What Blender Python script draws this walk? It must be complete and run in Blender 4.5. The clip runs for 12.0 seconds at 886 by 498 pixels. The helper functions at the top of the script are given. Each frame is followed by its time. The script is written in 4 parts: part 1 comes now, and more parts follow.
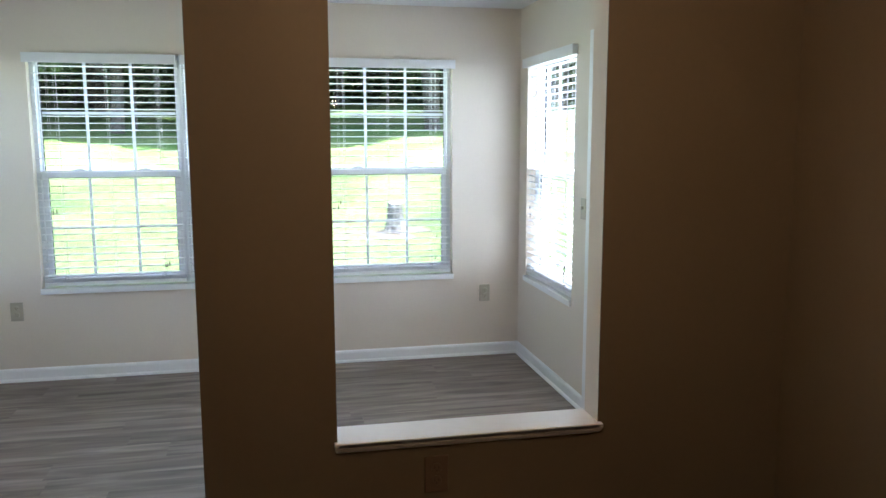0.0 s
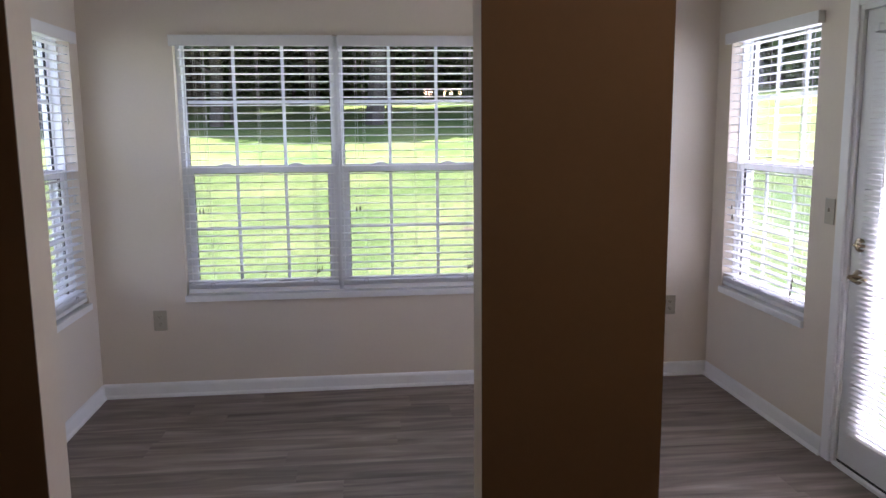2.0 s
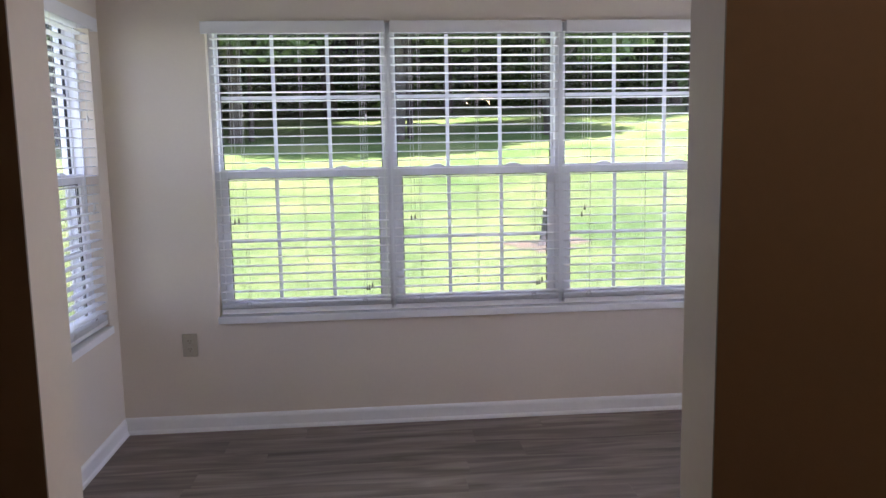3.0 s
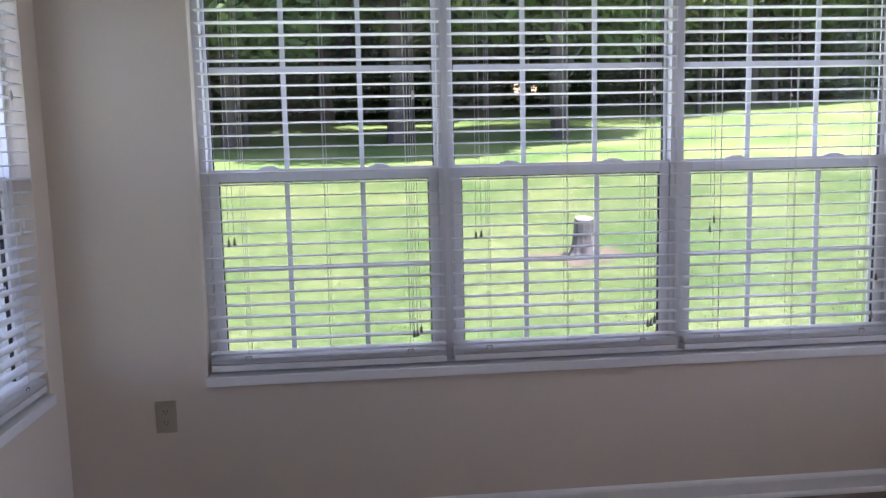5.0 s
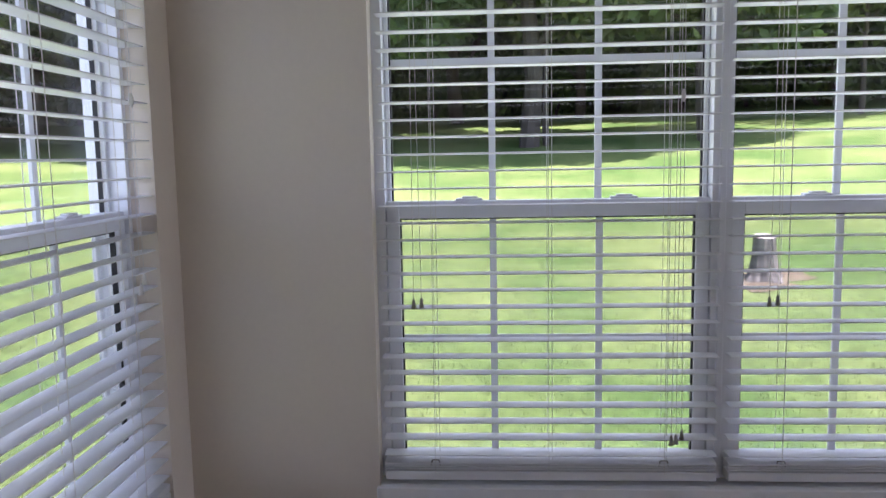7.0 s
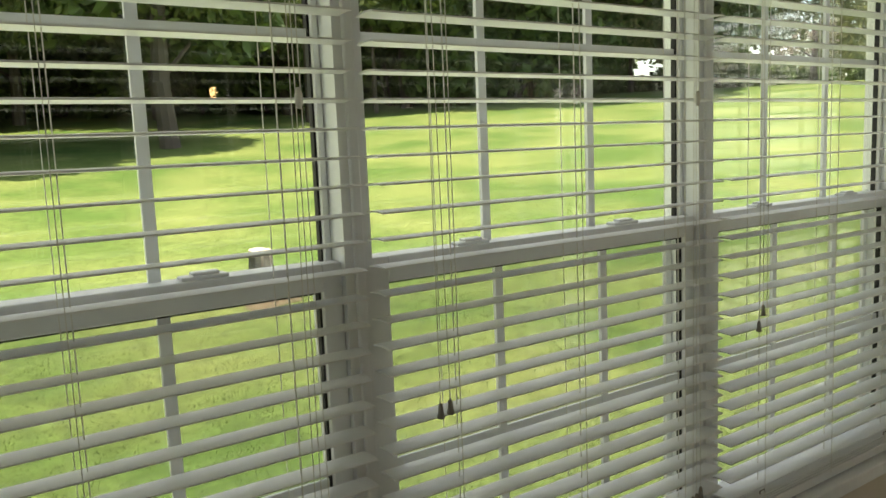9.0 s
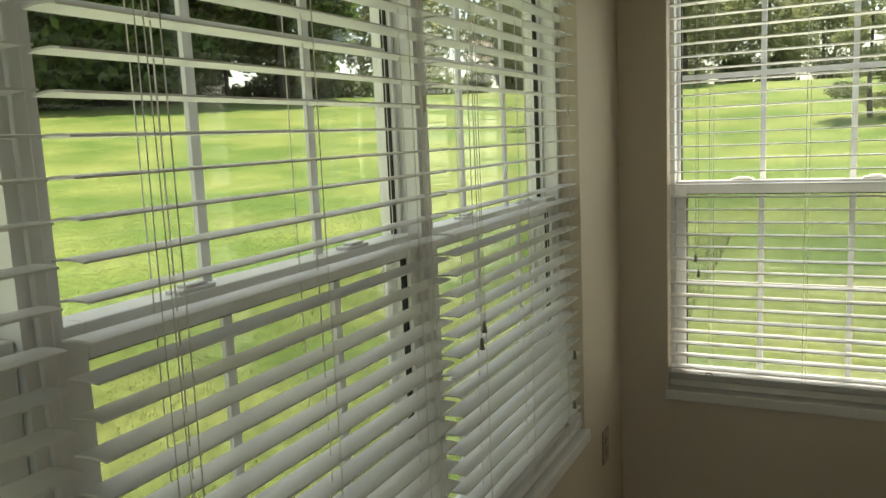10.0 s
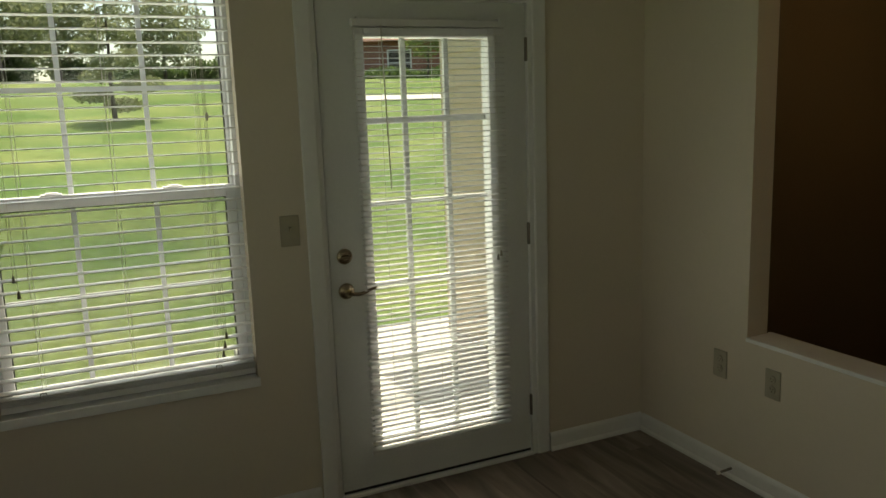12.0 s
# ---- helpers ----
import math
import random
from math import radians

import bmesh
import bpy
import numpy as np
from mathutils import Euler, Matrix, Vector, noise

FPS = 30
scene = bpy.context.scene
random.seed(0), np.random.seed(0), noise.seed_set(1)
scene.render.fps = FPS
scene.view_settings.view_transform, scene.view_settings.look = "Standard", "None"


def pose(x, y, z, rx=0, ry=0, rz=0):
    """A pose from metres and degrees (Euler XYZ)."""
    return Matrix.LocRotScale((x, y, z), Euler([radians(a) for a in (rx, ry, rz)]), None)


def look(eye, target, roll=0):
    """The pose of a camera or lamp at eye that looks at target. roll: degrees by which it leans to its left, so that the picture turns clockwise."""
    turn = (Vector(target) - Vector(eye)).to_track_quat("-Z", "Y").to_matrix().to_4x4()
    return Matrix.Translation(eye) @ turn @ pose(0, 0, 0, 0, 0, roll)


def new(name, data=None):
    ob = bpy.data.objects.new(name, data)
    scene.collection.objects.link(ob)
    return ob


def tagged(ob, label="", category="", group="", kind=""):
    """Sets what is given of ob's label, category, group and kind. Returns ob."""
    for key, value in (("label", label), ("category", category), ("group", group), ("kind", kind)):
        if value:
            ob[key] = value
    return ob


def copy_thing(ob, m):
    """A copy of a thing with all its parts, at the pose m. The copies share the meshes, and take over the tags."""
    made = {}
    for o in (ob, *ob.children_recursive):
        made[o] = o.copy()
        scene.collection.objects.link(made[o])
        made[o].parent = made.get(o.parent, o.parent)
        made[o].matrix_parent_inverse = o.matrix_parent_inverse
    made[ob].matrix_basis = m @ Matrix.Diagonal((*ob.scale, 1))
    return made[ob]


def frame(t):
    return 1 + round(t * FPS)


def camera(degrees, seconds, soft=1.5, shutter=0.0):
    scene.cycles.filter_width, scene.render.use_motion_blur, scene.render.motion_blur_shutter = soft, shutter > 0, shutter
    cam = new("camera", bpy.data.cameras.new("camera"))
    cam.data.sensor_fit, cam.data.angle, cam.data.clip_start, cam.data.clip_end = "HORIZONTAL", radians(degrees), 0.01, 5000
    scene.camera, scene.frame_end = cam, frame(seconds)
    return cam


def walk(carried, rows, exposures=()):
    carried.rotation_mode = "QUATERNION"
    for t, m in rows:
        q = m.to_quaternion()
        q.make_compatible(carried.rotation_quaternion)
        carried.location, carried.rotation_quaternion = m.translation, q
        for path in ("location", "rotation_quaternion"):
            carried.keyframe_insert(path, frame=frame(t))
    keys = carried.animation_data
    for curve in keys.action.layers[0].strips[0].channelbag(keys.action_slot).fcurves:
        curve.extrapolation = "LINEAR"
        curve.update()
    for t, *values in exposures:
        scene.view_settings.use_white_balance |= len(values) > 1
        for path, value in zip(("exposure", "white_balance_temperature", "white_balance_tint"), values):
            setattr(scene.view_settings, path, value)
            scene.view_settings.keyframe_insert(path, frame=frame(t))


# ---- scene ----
cam = camera(59.1, 12.0)
PATH = [
    (0, (2.012, -5.31, 1.554), (2.414, -3.372, 1.27), -0.1),
    (0.5, (1.922, -5.265, 1.55), (2.297, -3.322, 1.261), -0.3),
    (1, (1.82, -5.114, 1.541), (2.175, -3.168, 1.245), -0.3),
    (1.5, (1.687, -4.855, 1.546), (1.966, -2.898, 1.246), -0.4),
    (2, (1.523, -4.578, 1.543), (1.729, -2.612, 1.24), -0.5),
    (2.5, (1.405, -4.3, 1.534), (1.59, -2.332, 1.232), -0.7),
    (3, (1.311, -4.015, 1.442), (1.482, -2.039, 1.184), -1.0),
    (4.8, (1.131, -2.96, 1.375), (1.326, -0.985, 1.136), -1.2),
    (5, (1.108, -2.845, 1.388), (1.294, -0.869, 1.146), -1.3),
    (5.5, (1.042, -2.599, 1.411), (1.21, -0.622, 1.163), -1.3),
    (6, (0.996, -2.381, 1.419), (1.015, -0.395, 1.182), -1.4),
    (6.5, (0.917, -2.198, 1.44), (0.804, -0.216, 1.2), -1.0),
    (6.7, (0.86, -2.112, 1.452), (0.736, -0.13, 1.212), -1.0),
    (8.3, (0.734, -1.326, 1.475), (1.183, 0.614, 1.288), -2.2),
    (8.5, (0.753, -1.237, 1.531), (1.413, 0.633, 1.273), -2.1),
    (9, (0.799, -1.047, 1.522), (1.924, 0.586, 1.264), -2.4),
    (9.5, (0.855, -0.844, 1.523), (2.348, 0.462, 1.262), -2.8),
    (10, (0.86, -0.691, 1.535), (2.629, 0.199, 1.255), -2.6),
    (10.5, (0.881, -0.608, 1.537), (2.811, -0.175, 1.246), -2.8),
    (11, (0.869, -0.572, 1.553), (2.846, -0.562, 1.248), -2.7),
    (11.5, (0.76, -0.513, 1.553), (2.677, -0.989, 1.239), -2.6),
    (12, (0.714, -0.513, 1.595), (2.505, -1.331, 1.244), -2.0),
]
EXPOSURES = [(0, 3.25, 5350, 14), (0.5, 2.85, 5400, 15), (1.0, 2.85, 5550, 21), (1.5, 2.45, 5750, 28), (3.0, 2.55, 5750, 33), (5.5, 2.05, 5600, 33), (6.7, 1.95, 5700, 32), (8.5, 1.6, 7100, 12), (9.2, 1.35, 8000, 4), (10.0, 1.2, 8100, 3), (10.5, 0.7, 8000, 1), (11.2, 0.4, 8000, 1), (11.6, 0.4, 7900, 2), (12.0, 0.75, 7800, 2)]
walk(cam, [(t, look(e, g, r)) for t, e, g, r in PATH], EXPOSURES)

# ---- world, sun, exposure ----
world = bpy.data.worlds.new("world")
scene.world = world
world.use_nodes = True
wn = world.node_tree
sky = wn.nodes.new("ShaderNodeTexSky")
sky.sky_type, sky.sun_disc = "NISHITA", False
SUN_WAY = Vector((0.36, -0.15, 0.92)).normalized()
sky.sun_elevation = math.asin(SUN_WAY.z)
sky.sun_rotation = math.atan2(SUN_WAY.x, SUN_WAY.y)
sky.air_density, sky.dust_density = 1.0, 2.0
wn.links.new(sky.outputs[0], wn.nodes["Background"].inputs[0])
wn.nodes["Background"].inputs[1].default_value = 0.15
sun = new("sun", bpy.data.lights.new("sun", "SUN"))
sun.data.energy, sun.data.angle, sun.data.color = 4.8, radians(0.6), (1.0, 0.94, 0.84)
sun.matrix_world = look(SUN_WAY * 50, (0, 0, 0))


def window_light(eye, target, width, height, watts):
    """An added fill lamp outside one opening, boosting the sky's light indoors."""
    data = bpy.data.lights.new("window_light", "AREA")
    data.shape, data.size, data.size_y, data.energy, data.color = "RECTANGLE", width, height, watts, (0.96, 0.98, 1.0)
    new("window_light", data).matrix_world = look(eye, target)


window_light((1.84, 0.30, 1.32), (1.84, -1, 1.32), 2.6, 1.4, 4.0)
window_light((3.97, -0.61, 1.32), (2, -0.61, 1.32), 0.85, 1.4, 3.3)
window_light((-0.31, -0.57, 1.32), (2, -0.57, 1.32), 0.85, 1.4, 1.3)
window_light((3.97, -1.83, 1.05), (2, -1.83, 1.05), 0.55, 1.6, 2.6)


# ---- materials ----
def material(name, colour, rough=0.5, metal=0.0, vary=0.0, scale=4.0, fine=0.0, fine_scale=120.0, bump=0.0, bump_scale=200.0, stretch=(1, 1, 1), per_object=0.0):
    """A paint or solid: base colour with broad and fine variation, bump and a little roughness change."""
    m = bpy.data.materials.new(name)
    m.use_nodes = True
    nt = m.node_tree
    b = nt.nodes["Principled BSDF"]
    b.inputs["Base Color"].default_value = (*colour, 1)
    b.inputs["Roughness"].default_value = rough
    b.inputs["Metallic"].default_value = metal
    coord = nt.nodes.new("ShaderNodeTexCoord")
    mapping = nt.nodes.new("ShaderNodeMapping")
    mapping.inputs["Scale"].default_value = stretch
    nt.links.new(coord.outputs["Object"], mapping.inputs[0])
    last = None
    for amount, size in ((vary, scale), (fine, fine_scale)):
        if amount <= 0:
            continue
        n = nt.nodes.new("ShaderNodeTexNoise")
        n.inputs["Scale"].default_value, n.inputs["Detail"].default_value = size, 4
        nt.links.new(mapping.outputs[0], n.inputs["Vector"])
        r = nt.nodes.new("ShaderNodeMapRange")
        r.inputs["From Min"].default_value, r.inputs["From Max"].default_value = 0.3, 0.7
        r.inputs["To Min"].default_value, r.inputs["To Max"].default_value = 1 - amount, 1 + amount
        nt.links.new(n.outputs["Fac"], r.inputs["Value"])
        if last is None:
            last = r.outputs[0]
        else:
            mul = nt.nodes.new("ShaderNodeMath")
            mul.operation = "MULTIPLY"
            nt.links.new(last, mul.inputs[0])
            nt.links.new(r.outputs[0], mul.inputs[1])
            last = mul.outputs[0]
    if per_object > 0:
        info = nt.nodes.new("ShaderNodeObjectInfo")
        r = nt.nodes.new("ShaderNodeMapRange")
        r.inputs["To Min"].default_value, r.inputs["To Max"].default_value = 1 - per_object, 1 + per_object
        nt.links.new(info.outputs["Random"], r.inputs["Value"])
        if last is None:
            last = r.outputs[0]
        else:
            mul = nt.nodes.new("ShaderNodeMath")
            mul.operation = "MULTIPLY"
            nt.links.new(last, mul.inputs[0])
            nt.links.new(r.outputs[0], mul.inputs[1])
            last = mul.outputs[0]
    if last is not None:
        v = nt.nodes.new("ShaderNodeVectorMath")
        v.operation = "SCALE"
        v.inputs[0].default_value = colour
        nt.links.new(last, v.inputs["Scale"])
        nt.links.new(v.outputs[0], b.inputs["Base Color"])
    if bump > 0:
        n = nt.nodes.new("ShaderNodeTexNoise")
        n.inputs["Scale"].default_value, n.inputs["Detail"].default_value = bump_scale, 3
        nt.links.new(mapping.outputs[0], n.inputs["Vector"])
        bp = nt.nodes.new("ShaderNodeBump")
        bp.inputs["Strength"].default_value, bp.inputs["Distance"].default_value = bump, 0.002
        nt.links.new(n.outputs["Fac"], bp.inputs["Height"])
        nt.links.new(bp.outputs[0], b.inputs["Normal"])
    return m


def glass_material():
    m = bpy.data.materials.new("window_glass")
    m.use_nodes = True
    nt = m.node_tree
    nt.nodes.remove(nt.nodes["Principled BSDF"])
    clear = nt.nodes.new("ShaderNodeBsdfTransparent")
    clear.inputs[0].default_value = (0.97, 0.98, 0.97, 1)
    gloss = nt.nodes.new("ShaderNodeBsdfGlossy")
    gloss.inputs["Roughness"].default_value = 0.0
    face = nt.nodes.new("ShaderNodeLayerWeight")
    face.inputs[0].default_value = 0.5
    power = nt.nodes.new("ShaderNodeMath")
    power.operation = "POWER"
    power.inputs[1].default_value = 5.0
    nt.links.new(face.outputs["Facing"], power.inputs[0])
    fres = nt.nodes.new("ShaderNodeMath")
    fres.operation = "MULTIPLY_ADD"
    fres.inputs[1].default_value, fres.inputs[2].default_value = 0.9, 0.04
    nt.links.new(power.outputs[0], fres.inputs[0])
    mix = nt.nodes.new("ShaderNodeMixShader")
    nt.links.new(fres.outputs[0], mix.inputs[0])
    nt.links.new(clear.outputs[0], mix.inputs[1])
    nt.links.new(gloss.outputs[0], mix.inputs[2])
    nt.links.new(mix.outputs[0], nt.nodes["Material Output"].inputs[0])
    return m


def screen_material():
    """Fine grey insect mesh: mostly open, the threads catch the light."""
    m = bpy.data.materials.new("insect_mesh")
    m.use_nodes = True
    nt = m.node_tree
    b = nt.nodes["Principled BSDF"]
    b.inputs["Base Color"].default_value = (0.22, 0.24, 0.25, 1)
    b.inputs["Roughness"].default_value = 0.7
    clear = nt.nodes.new("ShaderNodeBsdfTransparent")
    coord = nt.nodes.new("ShaderNodeTexCoord")
    n = nt.nodes.new("ShaderNodeTexNoise")
    n.inputs["Scale"].default_value, n.inputs["Detail"].default_value = 6.0, 3
    nt.links.new(coord.outputs["Object"], n.inputs["Vector"])
    r = nt.nodes.new("ShaderNodeMapRange")
    r.inputs["To Min"].default_value, r.inputs["To Max"].default_value = 0.16, 0.24
    nt.links.new(n.outputs["Fac"], r.inputs["Value"])
    mix = nt.nodes.new("ShaderNodeMixShader")
    nt.links.new(r.outputs[0], mix.inputs[0])
    nt.links.new(clear.outputs[0], mix.inputs[1])
    nt.links.new(b.outputs[0], mix.inputs[2])
    nt.links.new(mix.outputs[0], nt.nodes["Material Output"].inputs[0])
    return m


def plank_material():
    """Grey-brown wood-look vinyl: streaks along each plank, a tone of its own for each."""
    m = bpy.data.materials.new("vinyl_plank")
    m.use_nodes = True
    nt = m.node_tree
    b = nt.nodes["Principled BSDF"]
    coord = nt.nodes.new("ShaderNodeTexCoord")
    info = nt.nodes.new("ShaderNodeObjectInfo")
    add = nt.nodes.new("ShaderNodeVectorMath")
    add.operation = "MULTIPLY_ADD"
    add.inputs[1].default_value = (1, 1, 1)
    comb = nt.nodes.new("ShaderNodeCombineXYZ")
    k = nt.nodes.new("ShaderNodeMath")
    k.operation = "MULTIPLY"
    k.inputs[1].default_value = 60.0
    nt.links.new(info.outputs["Random"], k.inputs[0])
    nt.links.new(k.outputs[0], comb.inputs[0])
    nt.links.new(k.outputs[0], comb.inputs[1])
    nt.links.new(coord.outputs["Object"], add.inputs[0])
    nt.links.new(comb.outputs[0], add.inputs[2])
    mp = nt.nodes.new("ShaderNodeMapping")
    mp.inputs["Scale"].default_value = (0.75, 6.5, 1)
    nt.links.new(add.outputs[0], mp.inputs[0])
    n = nt.nodes.new("ShaderNodeTexNoise")
    n.inputs["Scale"].default_value, n.inputs["Detail"].default_value, n.inputs["Distortion"].default_value = 2.2, 7, 0.8
    nt.links.new(mp.outputs[0], n.inputs["Vector"])
    ramp = nt.nodes.new("ShaderNodeValToRGB")
    e = ramp.color_ramp.elements
    e[0].position, e[0].color = 0.26, (0.104, 0.077, 0.065, 1)
    e[1].position, e[1].color = 0.78, (0.36, 0.295, 0.25, 1)
    mid = ramp.color_ramp.elements.new(0.52)
    mid.color = (0.215, 0.172, 0.146, 1)
    nt.links.new(n.outputs["Fac"], ramp.inputs[0])
    r = nt.nodes.new("ShaderNodeMapRange")
    r.inputs["To Min"].default_value, r.inputs["To Max"].default_value = 0.86, 1.14
    nt.links.new(info.outputs["Random"], r.inputs["Value"])
    v = nt.nodes.new("ShaderNodeVectorMath")
    v.operation = "SCALE"
    nt.links.new(ramp.outputs[0], v.inputs[0])
    nt.links.new(r.outputs[0], v.inputs["Scale"])
    nt.links.new(v.outputs[0], b.inputs["Base Color"])
    rr = nt.nodes.new("ShaderNodeMapRange")
    rr.inputs["To Min"].default_value, rr.inputs["To Max"].default_value = 0.62, 0.42
    nt.links.new(n.outputs["Fac"], rr.inputs["Value"])
    nt.links.new(rr.outputs[0], b.inputs["Roughness"])
    bp = nt.nodes.new("ShaderNodeBump")
    bp.inputs["Strength"].default_value, bp.inputs["Distance"].default_value = 0.25, 0.001
    nt.links.new(n.outputs["Fac"], bp.inputs["Height"])
    nt.links.new(bp.outputs[0], b.inputs["Normal"])
    return m


def grass_material(name="lawn_grass"):
    m = bpy.data.materials.new(name)
    m.use_nodes = True
    nt = m.node_tree
    b = nt.nodes["Principled BSDF"]
    b.inputs["Roughness"].default_value = 0.9
    b.inputs["Specular IOR Level"].default_value = 0.1
    coord = nt.nodes.new("ShaderNodeTexCoord")
    big = nt.nodes.new("ShaderNodeTexNoise")
    big.inputs["Scale"].default_value, big.inputs["Detail"].default_value = 0.5, 6
    small = nt.nodes.new("ShaderNodeTexNoise")
    small.inputs["Scale"].default_value, small.inputs["Detail"].default_value = 9.0, 5
    for n in (big, small):
        nt.links.new(coord.outputs["Object"], n.inputs["Vector"])
    ramp = nt.nodes.new("ShaderNodeValToRGB")
    e = ramp.color_ramp.elements
    e[0].position, e[0].color = 0.36, GRASS_A
    e[1].position, e[1].color = 0.66, GRASS_B
    nt.links.new(big.outputs["Fac"], ramp.inputs[0])
    r = nt.nodes.new("ShaderNodeMapRange")
    r.inputs["From Min"].default_value, r.inputs["From Max"].default_value = 0.3, 0.7
    r.inputs["To Min"].default_value, r.inputs["To Max"].default_value = 0.72, 1.25
    nt.links.new(small.outputs["Fac"], r.inputs["Value"])
    v = nt.nodes.new("ShaderNodeVectorMath")
    v.operation = "SCALE"
    nt.links.new(ramp.outputs[0], v.inputs[0])
    nt.links.new(r.outputs[0], v.inputs["Scale"])
    nt.links.new(v.outputs[0], b.inputs["Base Color"])
    bp = nt.nodes.new("ShaderNodeBump")
    bp.inputs["Strength"].default_value, bp.inputs["Distance"].default_value = 0.6, 0.03
    nt.links.new(small.outputs["Fac"], bp.inputs["Height"])
    nt.links.new(bp.outputs[0], b.inputs["Normal"])
    return m


def leaf_material(name, dark, light):
    m = bpy.data.materials.new(name)
    m.use_nodes = True
    nt = m.node_tree
    b = nt.nodes["Principled BSDF"]
    b.inputs["Roughness"].default_value = 0.6
    geo = nt.nodes.new("ShaderNodeNewGeometry")
    ramp = nt.nodes.new("ShaderNodeValToRGB")
    e = ramp.color_ramp.elements
    e[0].color, e[1].color = (*dark, 1), (*light, 1)
    nt.links.new(geo.outputs["Random Per Island"], ramp.inputs[0])
    nt.links.new(ramp.outputs[0], b.inputs["Base Color"])
    tr = nt.nodes.new("ShaderNodeBsdfTranslucent")
    nt.links.new(ramp.outputs[0], tr.inputs[0])
    mix = nt.nodes.new("ShaderNodeMixShader")
    mix.inputs[0].default_value = 0.42
    nt.links.new(b.outputs[0], mix.inputs[1])
    nt.links.new(tr.outputs[0], mix.inputs[2])
    nt.links.new(mix.outputs[0], nt.nodes["Material Output"].inputs[0])
    return m


def emitter(name, colour, strength):
    m = bpy.data.materials.new(name)
    m.use_nodes = True
    b = m.node_tree.nodes["Principled BSDF"]
    b.inputs["Emission Color"].default_value = (*colour, 1)
    b.inputs["Emission Strength"].default_value = strength
    return m


GRASS_A = (0.076, 0.132, 0.033, 1)
GRASS_B = (0.168, 0.204, 0.068, 1)
CREAM = material("cream_wall_paint", (0.74, 0.66, 0.56), 0.6, vary=0.02, scale=1.5, fine=0.012, fine_scale=60, bump=0.12, bump_scale=260)
BROWN = material("mocha_wall_paint", (0.185, 0.148, 0.094), 0.6, vary=0.05, scale=1.3, fine=0.02, fine_scale=60, bump=0.12, bump_scale=260)
CEIL = material("ceiling_paint", (0.80, 0.79, 0.77), 0.8, vary=0.02, scale=2, bump=0.3, bump_scale=90)
TRIM = material("white_trim_paint", (0.86, 0.86, 0.86), 0.35, vary=0.02, scale=3, fine=0.015, fine_scale=40, bump=0.05, bump_scale=90)
VINYL = material("white_vinyl", (0.80, 0.81, 0.83), 0.38, vary=0.02, scale=5, fine=0.01, fine_scale=60)
GASKET = material("dark_gasket", (0.02, 0.02, 0.02), 0.7, vary=0.1, scale=20)
GRILLE = material("white_grille", (0.78, 0.80, 0.84), 0.4, vary=0.02, scale=8)
SLAT = material("white_slat", (0.80, 0.80, 0.80), 0.42, vary=0.015, scale=2, fine=0.02, fine_scale=40, stretch=(0.2, 1, 1), bump=0.04, bump_scale=60, per_object=0.02)
CORD = material("white_cord", (0.74, 0.72, 0.68), 0.8, vary=0.06, scale=60)
TASSEL = material("grey_tassel", (0.24, 0.22, 0.19), 0.5, vary=0.1, scale=40)
DOORP = material("white_door_paint", (0.76, 0.77, 0.77), 0.4, vary=0.02, scale=3, fine=0.02, fine_scale=70, bump=0.05, bump_scale=120)
BRASS = material("worn_brass", (0.38, 0.31, 0.22), 0.25, 1.0, vary=0.1, scale=25)
NICKEL = material("dark_hinge_metal", (0.20, 0.18, 0.15), 0.4, 0.9, vary=0.1, scale=25)
PLATE = material("almond_plate", (0.44, 0.40, 0.31), 0.35, vary=0.02, scale=15)
PLATE_BROWN = material("brown_plate", (0.16, 0.11, 0.07), 0.35, vary=0.03, scale=15)
SLOT = material("dark_slot", (0.03, 0.025, 0.02), 0.6, vary=0.1, scale=40)
PLANK = plank_material()
SUBFLOOR = material("plank_joint", (0.02, 0.017, 0.015), 0.8, vary=0.1, scale=30)
GLASS = glass_material()
SCREEN = screen_material()
GRASS = grass_material()
BLADE = leaf_material("grass_blade", (0.068, 0.125, 0.03), (0.24, 0.29, 0.095))
CONCRETE = material("patio_concrete", (0.50, 0.47, 0.43), 0.85, vary=0.12, scale=2.2, fine=0.08, fine_scale=40, bump=0.3, bump_scale=60)
SIDING = material("tan_siding", (0.68, 0.58, 0.46), 0.55, vary=0.03, scale=3, fine=0.04, fine_scale=30, stretch=(0.2, 1, 3), per_object=0.03)
SHINGLE = material("roof_shingle", (0.12, 0.105, 0.095), 0.9, vary=0.2, scale=3, fine=0.2, fine_scale=30, bump=0.5, bump_scale=25)
RED_SHINGLE = material("red_brown_shingle", (0.27, 0.135, 0.11), 0.9, vary=0.15, scale=2, fine=0.2, fine_scale=12, bump=0.5, bump_scale=25)
BRICK = material("red_brick", (0.30, 0.13, 0.09), 0.85, vary=0.12, scale=2, fine=0.15, fine_scale=14, per_object=0.12)
BARK = material("tree_bark", (0.07, 0.055, 0.042), 0.9, vary=0.25, scale=5, fine=0.2, fine_scale=30, bump=0.9, bump_scale=18, stretch=(1, 1, 0.25))
STUMP_BARK = material("weathered_stump_bark", (0.135, 0.12, 0.105), 0.9, vary=0.7, scale=11, fine=0.35, fine_scale=24, bump=1.0, bump_scale=20, stretch=(1, 1, 0.4))
STUMP_TOP = material("cut_wood", (0.42, 0.38, 0.32), 0.85, vary=0.15, scale=9, fine=0.15, fine_scale=50)
SOIL = material("bare_soil", (0.14, 0.108, 0.066), 0.95, vary=0.25, scale=4, fine=0.25, fine_scale=25, bump=0.9, bump_scale=20)
